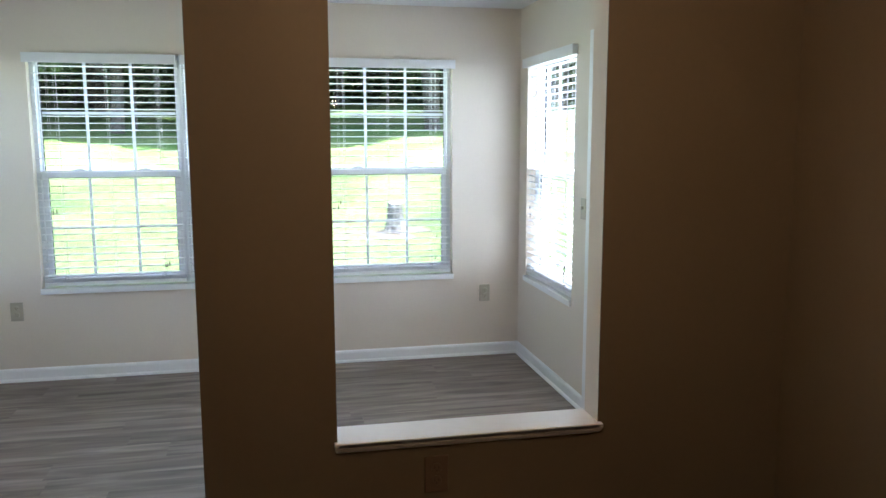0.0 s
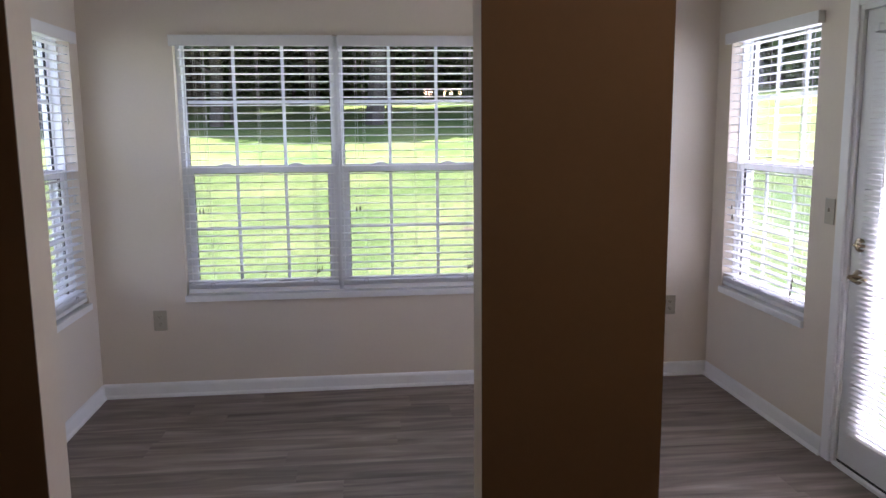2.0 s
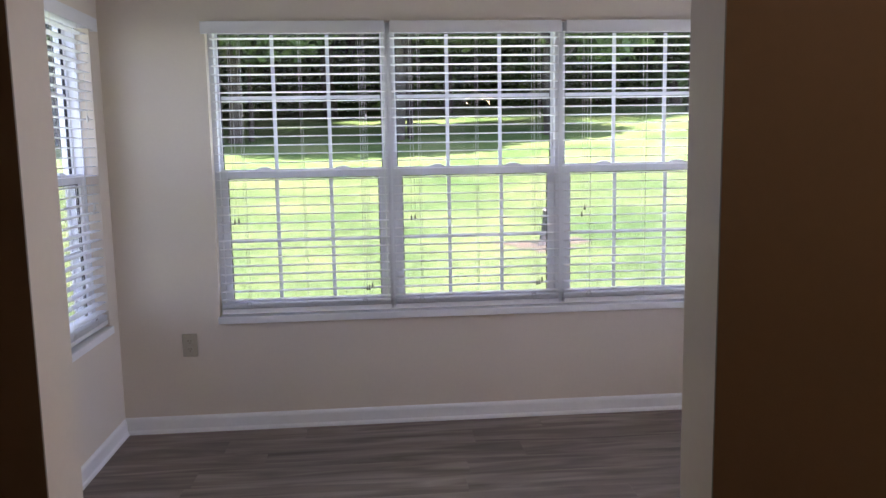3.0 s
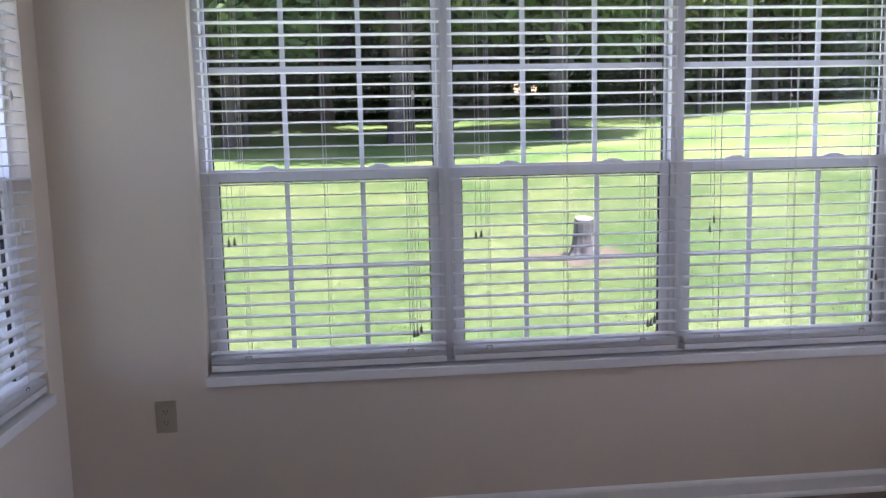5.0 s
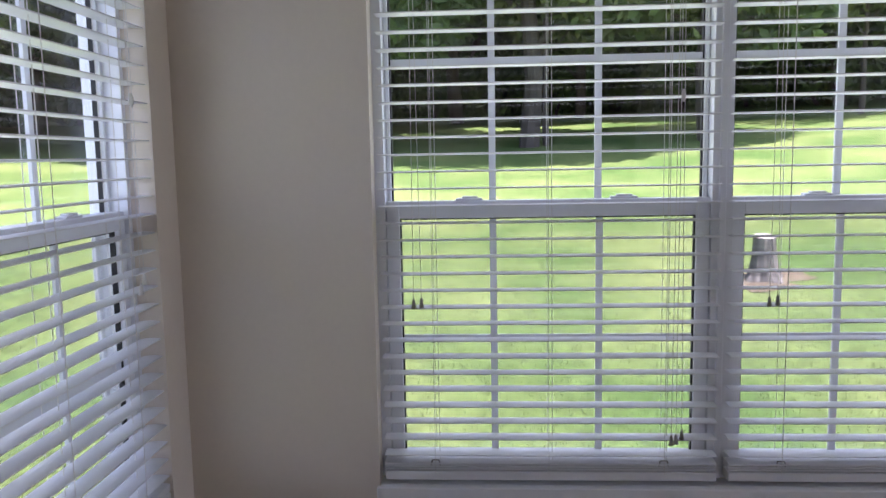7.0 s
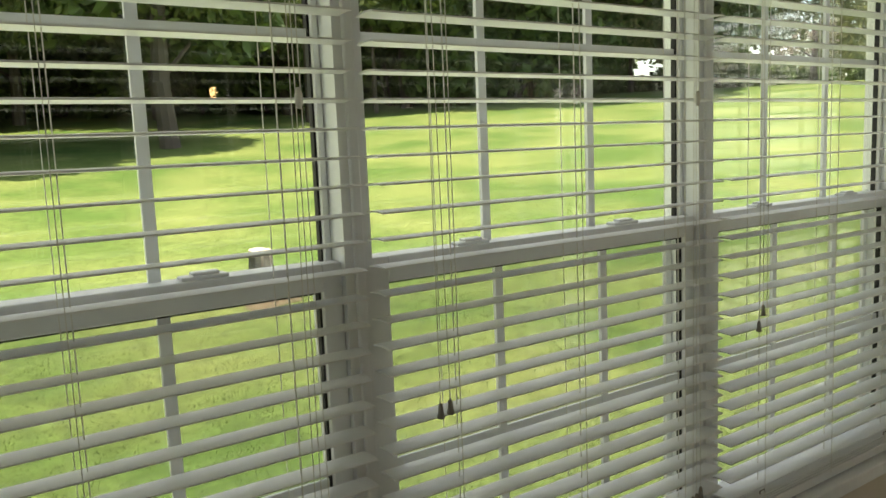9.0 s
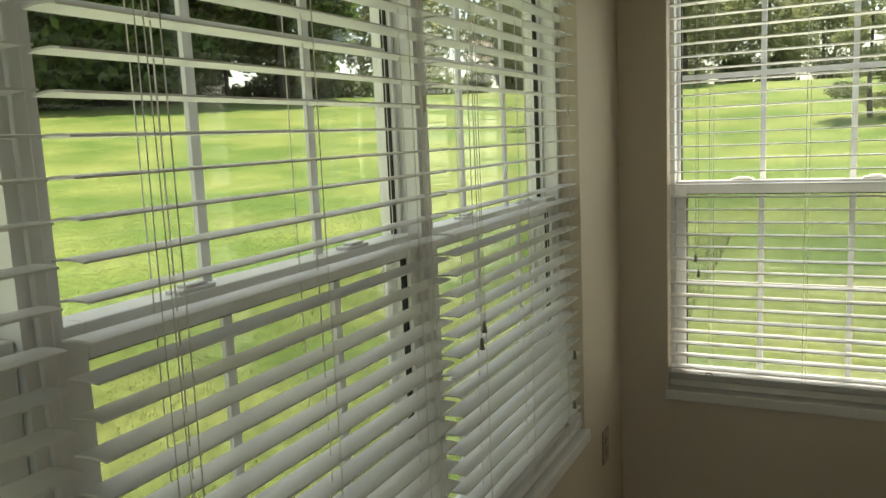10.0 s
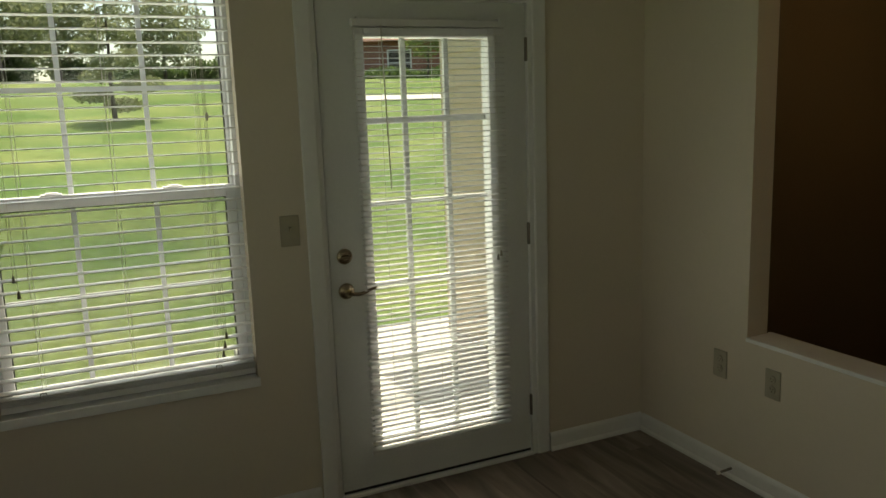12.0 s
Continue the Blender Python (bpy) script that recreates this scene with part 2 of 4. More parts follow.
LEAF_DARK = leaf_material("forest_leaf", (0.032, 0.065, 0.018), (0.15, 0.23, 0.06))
LEAF_MID = leaf_material("garden_leaf", (0.14, 0.17, 0.085), (0.34, 0.36, 0.19))
# paler leaf green; on the wood's edge trees it paints in the sunlight
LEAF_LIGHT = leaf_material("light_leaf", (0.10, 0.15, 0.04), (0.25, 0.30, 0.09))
METAL = material("lamp_bronze", (0.10, 0.07, 0.05), 0.4, 0.8, vary=0.1, scale=20)
BULB = emitter("warm_bulb", (1.0, 0.60, 0.28), 9.5)


# ---- building helpers ----
def box(bm, x0, y0, z0, x1, y1, z1, bevel=0.0):
    v = [bm.verts.new((x, y, z)) for x in (x0, x1) for y in (y0, y1) for z in (z0, z1)]
    faces = [bm.faces.new([v[i] for i in q]) for q in ((0, 1, 3, 2), (4, 6, 7, 5), (0, 4, 5, 1), (2, 3, 7, 6), (0, 2, 6, 4), (1, 5, 7, 3))]
    if bevel > 0:
        edges = list({e for f in faces for e in f.edges})
        bmesh.ops.bevel(bm, geom=edges, offset=bevel, segments=2, affect="EDGES", profile=0.5)
    return bm


def boxes(*rows, bevel=0.0):
    bm = bmesh.new()
    for r in rows:
        box(bm, *r, bevel=bevel)
    return bm


def rod(bm, a, b, r0, r1=None, sides=8):
    a, b = Vector(a), Vector(b)
    m = Matrix.Translation((a + b) / 2) @ (b - a).to_track_quat("Z", "Y").to_matrix().to_4x4()
    bmesh.ops.create_cone(bm, cap_ends=True, segments=sides, radius1=r0, radius2=r0 if r1 is None else r1, depth=(b - a).length, matrix=m)
    return bm


def lathe(bm, profile, sides=20, matrix=Matrix()):
    """A turned shape: profile of (radius, height) about local z."""
    rings = []
    for r, h in profile:
        rings.append([bm.verts.new(matrix @ Vector((r * math.cos(2 * math.pi * i / sides), r * math.sin(2 * math.pi * i / sides), h))) for i in range(sides)])
    for a, b in zip(rings, rings[1:]):
        for i in range(sides):
            f = bm.faces.new((a[i], a[(i + 1) % sides], b[(i + 1) % sides], b[i]))
            f.smooth = True
    bm.faces.new(rings[0][::-1])
    bm.faces.new(rings[-1])
    return bm


def mesh_of(name, bm, mat):
    me = bpy.data.meshes.new(name)
    bmesh.ops.recalc_face_normals(bm, faces=bm.faces)
    bm.to_mesh(me)
    bm.free()
    me.materials.append(mat)
    return me


def part(name, bm, mat, parent=None, label="", at=None):
    ob = new(name, bm if isinstance(bm, bpy.types.Mesh) else mesh_of(name, bm, mat))
    ob.parent = parent
    if at is not None:
        ob.matrix_basis = at
    if label:
        tagged(ob, label)
    return ob


def thing(name, m, label, category, group="", kind=""):
    ob = new(name)
    ob.matrix_basis = m
    ob.empty_display_size = 0.1
    return tagged(ob, label, category, group, kind)


def setting(name, bm, mat, label, category):
    return tagged(part(name, bm, mat), label, category, kind="structure")


# ---- plan ----
W = 3.665            # room width
PB, PF = -2.91, -3.02  # partition, room side and hall side
CH = 2.42            # ceiling height
T = 0.16             # outer wall thickness
SILL, HEAD = 0.60, 2.073
BX0, BX1, PITCH = 0.505, 3.18, 0.8917   # back window row
RY0, RY1 = -0.170, -1.052              # side windows
LY0, LY1 = -0.128, -1.010
DY0, DY1, DTOP = -1.335, -2.315, 2.055  # door opening
DOOR_X0, DOOR_X1 = 0.884, 1.765        # passage in the partition
PASS_X0, PASS_X1, PASS_Z = 2.157, 3.000, 0.620
OPEN_TOP = 2.10
HALL_X0, HALL_Y0 = -1.2, -7.6

# ---- walls, floor, ceiling ----
setting("wall_back", boxes((-T, 0, -0.05, BX0, T, CH), (BX1, 0, -0.05, W + T, T, CH), (BX0, 0, -0.05, BX1, T, SILL - 0.02), (BX0, 0, HEAD, BX1, T, CH)), CREAM, "smooth cream painted wall with a row of windows", "wall")
setting("wall_right", boxes((W, RY0, -0.05, W + T, 0, CH), (W, RY1, -0.05, W + T, RY0, SILL - 0.02), (W, RY1, HEAD, W + T, RY0, CH), (W, DY0, -0.05, W + T, RY1, CH), (W, DY1, DTOP, W + T, DY0, CH), (W, PF, -0.05, W + T, DY1, CH)), CREAM, "cream painted wall with a window and a glazed door", "wall")
setting("wall_left", boxes((-T, LY0, -0.05, 0, 0, CH), (-T, LY1, -0.05, 0, LY0, SILL - 0.02), (-T, LY1, HEAD, 0, LY0, CH), (-T, PF, -0.05, 0, LY1, CH)), CREAM, "cream painted wall with one window", "wall")
SK = 0.004
setting("wall_partition", boxes((0, PF, 0, DOOR_X0, PB, CH), (DOOR_X1, PF, 0, PASS_X0, PB, CH), (PASS_X0, PF, 0, PASS_X1, PB, PASS_Z), (PASS_X1, PF, 0, W, PB, CH), (DOOR_X0, PF, OPEN_TOP, DOOR_X1, PB, CH), (PASS_X0, PF, OPEN_TOP, PASS_X1, PB, CH)), CREAM, "cream painted partition wall with a passage and a pass-through opening", "wall")
for name, x0, z0, x1, z1 in (("a", HALL_X0, 0, DOOR_X0, CH), ("b", DOOR_X1, 0, PASS_X0, CH), ("c", PASS_X0, 0, PASS_X1, PASS_Z - 0.001), ("d", PASS_X1, 0, W, CH), ("e", DOOR_X0, OPEN_TOP, DOOR_X1, CH), ("f", PASS_X0, OPEN_TOP, PASS_X1, CH)):
    setting("wall_hall_face_" + name, boxes((x0, PF - SK, z0, x1, PF, z1)), BROWN, "mocha brown painted face of the partition wall", "wall")
setting("wall_hall_right", boxes((W, HALL_Y0, -0.05, W + T, PF, CH)), BROWN, "mocha brown painted hall wall", "wall")
setting("wall_hall_left", boxes((HALL_X0 - T, HALL_Y0, -0.05, HALL_X0, PF, CH), (HALL_X0 - T, PF, -0.05, -T, PF + 0.1, CH)), BROWN, "mocha brown painted hall wall", "wall")
setting("wall_hall_end", boxes((HALL_X0 - T, HALL_Y0 - T, -0.05, W + T, HALL_Y0, CH)), BROWN, "mocha brown painted end wall of the hall", "wall")
setting("ceiling", boxes((HALL_X0 - T, HALL_Y0 - T, CH, W + T, PF, CH + 0.12), (-T, PF, CH, W + T, T, CH + 0.12)), CEIL, "flat white painted ceiling", "ceiling")
floor = setting("floor", boxes((HALL_X0 - T, HALL_Y0 - T, -0.25, W + T, PF, -0.008), (-T, PF, -0.25, W + T, T, -0.008)), SUBFLOOR, "grey-brown wood-look plank floor", "floor")


def baseboard(x0, y0, x1, y1, mat=TRIM):
    """A board along a wall, with a rounded top and a shoe; the room lies to the left of its run."""
    a, b = Vector((x0, y0, 0)), Vector((x1, y1, 0))
    d = (b - a).normalized()
    n = Vector((-d.y, d.x, 0))
    prof = [(0, 0), (0.022, 0), (0.021, 0.010), (0.016, 0.018), (0.013, 0.020), (0.013, 0.068), (0.010, 0.078), (0.004, 0.085), (0, 0.086)]
    bm = bmesh.new()
    ends = [[bm.verts.new(p + n * u + Vector((0, 0, h))) for u, h in prof] for p in (a, b)]
    for i in range(len(prof)):
        j = (i + 1) % len(prof)
        bm.faces.new((ends[0][i], ends[1][i], ends[1][j], ends[0][j]))
    bm.faces.new(ends[0])
    bm.faces.new(ends[1][::-1])
    setting("baseboard", bm, mat, "white painted baseboard with a rounded shoe", "baseboard")


baseboard(W - 0.001, -0.001, 0.001, -0.001)
baseboard(0.001, -0.024, 0.001, PB + 0.001)
baseboard(W - 0.001, DY0 + 0.062, W - 0.001, -0.024)
baseboard(W - 0.001, PB + 0.001, W - 0.001, DY1 - 0.062)
baseboard(PASS_X0 - 0.39, PB + 0.001, W - 0.024, PB + 0.001)
baseboard(0.024, PB + 0.001, DOOR_X0 - 0.002, PB + 0.001)
baseboard(W - 0.024, PF - 0.005, DOOR_X1 + 0.002, PF - 0.005)
baseboard(DOOR_X0 - 0.002, PF - 0.005, HALL_X0 + 0.024, PF - 0.005)

# pass-through ledge
ledge = setting("trim_ledge", boxes((PASS_X0 + 0.001, PF - 0.03, PASS_Z, PASS_X1 - 0.001, PB + 0.012, PASS_Z + 0.018), (PASS_X0 - 0.010, PF - 0.030, PASS_Z + 0.001, PASS_X1 + 0.010, PF - 0.005, PASS_Z + 0.0175), bevel=0.004), TRIM, "white painted ledge board of the pass-through", "ledge")
part("moulding", boxes((PASS_X0 - 0.008, PF - 0.022, PASS_Z - 0.010, PASS_X1 + 0.008, PF - 0.005, PASS_Z - 0.001), (PASS_X0 - 0.004, PF - 0.014, PASS_Z - 0.018, PASS_X1 + 0.004, PF - 0.005, PASS_Z - 0.011), bevel=0.003), TRIM, ledge)


# ---- windows ----
def double_hung(name, w, m):
    """One double-hung unit; local x along the wall, y outward, z up from the sill board."""
    h = HEAD - SILL
    root = thing(name, m, "white vinyl double-hung window with a grille of bars", "window", kind="structure")
    y0, y1, f = 0.062, T - 0.003, 0.016
    part("window_frame", boxes((0, y0, 0, f, y1, h), (w - f, y0, 0, w, y1, h), (f, y0, h - f, w - f, y1, h), (f, y0, 0, w - f, y1, f)), VINYL, root)
    mid = 0.724
    for label, ya, yb, za, zb, s, top, bot in (("upper_sash", 0.104, 0.134, mid - 0.012, h - f, 0.011, 0.03, 0.032), ("lower_sash", 0.072, 0.104, f, mid + 0.022, 0.034, 0.045, 0.05)):
        xa, xb = f + 0.002, w - f - 0.002
        sash = part(label, boxes((xa, ya, za, xa + s, yb, zb), (xb - s, ya, za, xb, yb, zb), (xa + s, ya, zb - top, xb - s, yb, zb), (xa + s, ya, za, xb - s, yb, za + bot), bevel=0.002), VINYL, root)
        gx0, gx1, gz0, gz1 = xa + s, xb - s, za + bot, zb - top
        yc = (ya + yb) / 2
        g = 0.004
        part("gasket", boxes((gx0, yc - 0.006, gz0, gx0 + g, yc + 0.006, gz1), (gx1 - g, yc - 0.006, gz0, gx1, yc + 0.006, gz1), (gx0 + g, yc - 0.006, gz1 - g, gx1 - g, yc + 0.006, gz1)), GASKET, sash)
        pane = part("pane", boxes((gx0 + 0.001, yc + 0.007, gz0, gx1 - 0.001, yc + 0.010, gz1)), GLASS, sash)
        pane.visible_shadow = False
        b = 0.009
        zm = 1.108 if label == "upper_sash" else 0.377
        for k in (-1, 1):
            x = (gx0 + gx1) / 2 + k * 0.139
            part("grille_bar", boxes((x - b, yc - 0.003, gz0, x + b, yc + 0.005, gz1)), GRILLE, sash)
        part("grille_bar", boxes((gx0, yc - 0.0025, zm - b, gx1, yc + 0.0045, zm + b)), GRILLE, sash)
        if label == "lower_sash":
            for x in (w * 0.27, w * 0.73):
                lock = bmesh.new()
                box(lock, x - 0.035, ya + 0.003, zb, x + 0.035, yb - 0.002, zb + 0.006, bevel=0.002)
                box(lock, x - 0.018, ya + 0.006, zb + 0.006, x + 0.022, yb - 0.006, zb + 0.011, bevel=0.002)
                part("sash_lock", lock, VINYL, sash)
    # half screen outside the lower sash
    ya, yb, top = 0.138, 0.150, mid + 0.012
    screen = part("insect_screen", boxes((f + 0.001, ya, f, f + 0.020, yb, top), (w - f - 0.020, ya, f, w - f - 0.001, yb, top), (f + 0.020, ya, top - 0.020, w - f - 0.020, yb, top), (f + 0.020, ya, f, w - f - 0.020, yb, f + 0.020), bevel=0.002), VINYL, root, "white half screen over the lower sash")
    part("screen_cloth", boxes((f + 0.019, 0.1435, f + 0.019, w - f - 0.019, 0.1445, top - 0.019)), SCREEN, screen, "grey fibreglass insect mesh")
    return root


def sill_board(x0, x1, m, name):
    ob = setting(name, boxes((x0 + 0.001, -0.004, -0.0195, x1 - 0.001, 0.0615, -0.0005), (x0 - 0.006, -0.019, -0.036, x1 + 0.006, -0.001, 0.0), bevel=0.003), TRIM, "white painted window stool under the blinds", "sill")
    ob.matrix_basis = m
    return ob


def slat_mesh(w, d, rise, th):
    bm = bmesh.new()
    n = 6
    rows = []
    for i in range(n + 1):
        u = -1 + 2 * i / n
        y, z = u * d / 2, rise * (1 - u * u)
        rows.append([bm.verts.new(p) for p in ((0, y, z), (w, y, z), (w, y, z + th), (0, y, z + th))])
    for a, b in zip(rows, rows[1:]):
        for i in range(4):
            bm.faces.new((a[i], a[(i + 1) % 4], b[(i + 1) % 4], b[i]))
    bm.faces.new(rows[0][::-1])
    bm.faces.new(rows[-1])
    return mesh_of("slat", bm, SLAT)


def tassels(root, x, y, top, ends, mat=None):
    """Pull cords with a small cone at each end."""
    for dx, z in ends:
        cord = part("pull_cord", rod(bmesh.new(), (x + dx * 0.4, y, top), (x + dx, y - 0.002, z + 0.024), 0.0008, sides=5), CORD, root)
        bm = lathe(bmesh.new(), [(0.002, 0.026), (0.004, 0.021), (0.0048, 0.010), (0.0065, 0.003), (0.0065, 0.0)], 10, Matrix.Translation((x + dx, y - 0.002, z)))
        part("tassel", bm, mat or TASSEL, cord, "small white tassel" if mat else "small grey tassel")


def blind(w, m, left_ends, right_ends, tilt=-1.0, over=(0.03, 0.03), tassel=None, label="white two-inch slat blind, let down over a window"):
    """A let-down slat blind; local x along the wall, y outward, z up from the sill board."""
    h = HEAD - SILL
    root = thing("window_blind", m, label, "blind", "white blinds")
    x0, x1, d, yc = 0.006, w - 0.006, 0.050, 0.030
    va, vb = x0 - over[0], x1 + over[1]
    valance = part("valance", boxes((va, -0.034, h - 0.064, vb, -0.025, h - 0.004), bevel=0.002), SLAT, root)
    for x in (va, vb - 0.008):
        part("valance_return", boxes((x, -0.0245, h - 0.062, x + 0.008, -0.001, h - 0.006), bevel=0.001), SLAT, valance)
    part("head_rail", boxes((x0, 0.0, h - 0.052, x1, 0.055, h - 0.008)), SLAT, root)
    sm = slat_mesh(x1 - x0, d, 0.0022, 0.0026)
    pitch = 0.0438
    z = 0.0775
    k = 0
    while z < h - 0.07:
        t = tilt + 1.2 * math.sin(k * 2.3)
        part("slat", sm, SLAT, root, at=pose(x0, yc, z, t, 0, 0.05 * math.sin(k * 1.7)))
        z += pitch
        k += 1
    for i, zz in enumerate((0.042, 0.049, 0.056)):
        part("slat", sm, SLAT, root, at=pose(x0, yc, zz, 0.6 * i, 0, 0))
    part("bottom_rail", boxes((x0, yc - 0.026, 0.013, x1, yc + 0.026, 0.037), bevel=0.003), SLAT, root)
    for x in (0.16 * w, 0.5 * w, 0.84 * w):
        for y in (yc - 0.027, yc + 0.027):
            part("ladder_cord", boxes((x - 0.0006, y - 0.0007, 0.03, x + 0.0006, y + 0.0007, h - 0.05)), CORD, root)
        part("lift_cord", boxes((x + 0.010, yc - 0.0008, 0.03, x + 0.0116, yc + 0.0008, h - 0.05)), CORD, root)
    for x in (0.16 * w, 0.84 * w):
        bm = bmesh.new()
        rod(bm, (x - 0.012, yc - 0.02, 0.05), (x - 0.009, yc - 0.02, 0.066), 0.0016, sides=6)
        rod(bm, (x - 0.009, yc - 0.02, 0.066), (x + 0.009, yc - 0.02, 0.066), 0.0016, sides=6)
        rod(bm, (x + 0.009, yc - 0.02, 0.066), (x + 0.012, yc - 0.02, 0.05), 0.0016, sides=6)
        part("clip", bm, TASSEL, root, "small dark hold-down clip")
    tassels(root, 0.115 * w, -0.004, h - 0.06, left_ends, tassel)
    tassels(root, 0.87 * w, -0.004, h - 0.06, right_ends, tassel)
    bm = lathe(bmesh.new(), [(0.003, 0.03), (0.006, 0.02), (0.006, 0.008), (0.003, 0.0)], 10, Matrix.Translation((0.876 * w, -0.004, 0.985)))
    part("cord_joiner", bm, CORD, root, "white cord joiner")
    return root


for i in range(3):
    double_hung("window_%d" % (i + 1), PITCH - 0.018, pose(BX0 + i * PITCH + 0.009, 0, SILL))
    blind(PITCH - 0.018, pose(BX0 + i * PITCH + 0.009, 0, SILL), [(-0.008, 0.475), (0.012, 0.478)] if i < 2 else [(-0.006, 0.47), (0.010, 0.505)], [(-0.012, 0.115), (0.0, 0.118), (0.014, 0.13)] if i < 2 else [(0.0, 0.11), (0.012, 0.26)], over=(0.03 if i == 0 else 0.002, 0.03 if i == 2 else 0.002))
    if i:
        x = BX0 + i * PITCH
        setting("trim", boxes((x - 0.009, 0.055, 0.0, x + 0.009, T - 0.004, HEAD - SILL), bevel=0.003), VINYL, "white vinyl mullion cover between windows", "mullion").location.z = SILL
setting("trim_jamb", boxes((BX0, 0.062, SILL, BX0 + 0.009, T - 0.004, HEAD), (BX1 - 0.009, 0.062, SILL, BX1, T - 0.004, HEAD)), VINYL, "white vinyl window jamb", "trim")
sill_board(BX0, BX1, pose(0, 0, SILL), "trim_sill_1")
WR = RY0 - RY1
MR = pose(W, RY0, SILL, 0, 0, -90)
double_hung("window_4", WR, MR)
blind(WR, MR, [(-0.004, 0.47), (0.006, 0.415)], [(-0.008, 0.10), (0.0, 0.135), (0.008, 0.17)])
sill_board(0, WR, MR, "trim_sill_2")
WL = LY0 - LY1
ML = pose(0, LY1, SILL, 0, 0, 90)
double_hung("window_5", WL, ML)
blind(WL, ML, [(-0.008, 0.115), (0.004, 0.13)], [(-0.008, 0.56), (0.012, 0.58)], tassel=CORD)
sill_board(0, WL, ML, "trim_sill_3")

# ---- glazed door in the right wall ----
# local x along -y from the latch edge, local y outward, z up
JAMB = 0.028
setting("door_frame_1", boxes((W - 0.002, DY0 - JAMB, 0, W + T + 0.01, DY0, DTOP), (W - 0.002, DY1, 0, W + T + 0.01, DY1 + JAMB, DTOP), (W - 0.002, DY1 + JAMB, DTOP - JAMB, W + T + 0.01, DY0 - JAMB, DTOP), (W + 0.062, DY0 - JAMB - 0.012, 0.02, W + 0.075, DY0 - JAMB, DTOP - JAMB), (W + 0.062, DY1 + JAMB, 0.02, W + 0.075, DY1 + JAMB + 0.012, DTOP - JAMB)), TRIM, "white painted door jamb and stop", "door frame")
setting("trim_casing", boxes((W - 0.016, DY0 - 0.008, 0, W - 0.002, DY0 + 0.055, DTOP + 0.06), (W - 0.016, DY1 - 0.055, 0, W - 0.002, DY1 + 0.008, DTOP + 0.06), (W - 0.016, DY1 + 0.008, DTOP - 0.008, W - 0.002, DY0 - 0.008, DTOP + 0.06), bevel=0.005), TRIM, "white painted door casing", "casing")
setting("threshold", boxes((W - 0.01, DY1 + JAMB, -0.006, W + T + 0.04, DY0 - JAMB, 0.016), bevel=0.005), TRIM, "pale door threshold", "threshold")
# black strip added in the latch-side gap to draw its shade
setting("trim_gap_shade", boxes((W + 0.020, DY0 - JAMB - 0.0055, 0.02, W + 0.050, DY0 - JAMB - 0.0005, DTOP - JAMB - 0.002)), GASKET, "dark strip standing in for the shade in the gap along the door jamb", "weatherstrip")
DW = (DY0 - DY1) - 2 * JAMB - 0.010
door = thing("door_1", pose(W + 0.012, DY0 - JAMB - 0.006, 0.022, 0, 0, -90), "white patio door, shut, with a fifteen-pane glass light", "door", kind="structure")
DH = DTOP - JAMB - 0.026
LX0, LX1, LZ0, LZ1 = 0.172, DW - 0.172, 0.20, 1.872
part("door_leaf", boxes((0, 0, 0, LX0, 0.044, DH), (LX1, 0, 0, DW, 0.044, DH), (LX0, 0, 0, LX1, 0.044, LZ0), (LX0, 0, LZ1, LX1, 0.044, DH)), DOORP, door)
lite = part("light_frame", boxes((LX0 - 0.025, -0.012, LZ0 - 0.025, LX0 + 0.012, 0.056, LZ1 + 0.025), (LX1 - 0.012, -0.012, LZ0 - 0.025, LX1 + 0.025, 0.056, LZ1 + 0.025), (LX0 + 0.012, -0.012, LZ0 - 0.025, LX1 - 0.012, 0.056, LZ0 + 0.012), (LX0 + 0.012, -0.012, LZ1 - 0.012, LX1 - 0.012, 0.056, LZ1 + 0.025), bevel=0.004), DOORP, door)
pane = part("pane", boxes((LX0 + 0.012, 0.020, LZ0 + 0.012, LX1 - 0.012, 0.024, LZ1 - 0.012)), GLASS, lite)
pane.visible_shadow = False
for i in (1, 2):
    x = LX0 + (LX1 - LX0) * i / 3
    part("muntin", boxes((x - 0.011, 0.0255, LZ0 + 0.012, x + 0.011, 0.045, LZ1 - 0.012), bevel=0.003), DOORP, lite)
for i in range(1, 5):
    z = LZ0 + (LZ1 - LZ0) * i / 5
    part("muntin", boxes((LX0 + 0.012, 0.026, z - 0.010, LX1 - 0.012, 0.044, z + 0.010), bevel=0.003), DOORP, lite)
part("sweep", boxes((0.004, -0.004, -0.004, DW - 0.004, 0.03, 0.006)), GASKET, door, "dark rubber door sweep")
for z in (0.243, 1.043, 1.837):
    hinge = part("hinge", rod(bmesh.new(), (DW + 0.004, -0.006, z - 0.072), (DW + 0.004, -0.006, z + 0.026), 0.007, sides=10), NICKEL, door, "dark metal hinge barrel")
    part("hinge_leaf", boxes((DW - 0.004, -0.003, z - 0.072, DW + 0.003, 0.002, z + 0.026)), NICKEL, hinge)
face = pose(0, 0, 0, 90, 0, 0)
KX = 0.062
bolt = part("deadbolt", lathe(bmesh.new(), [(0.032, 0.0), (0.032, 0.006), (0.027, 0.012), (0.014, 0.014)], 24, Matrix.Translation((KX, 0, 1.008)) @ face), BRASS, door, "round brass deadbolt rose")
part("thumb_turn", boxes((KX - 0.017, -0.030, 1.003, KX + 0.017, -0.013, 1.013), bevel=0.003), BRASS, bolt)
lev = part("door_handle", lathe(bmesh.new(), [(0.033, 0.0), (0.033, 0.006), (0.026, 0.014), (0.013, 0.018), (0.011, 0.046)], 24, Matrix.Translation((KX, 0, 0.866)) @ face), BRASS, door, "brass lever handle")
bm = bmesh.new()
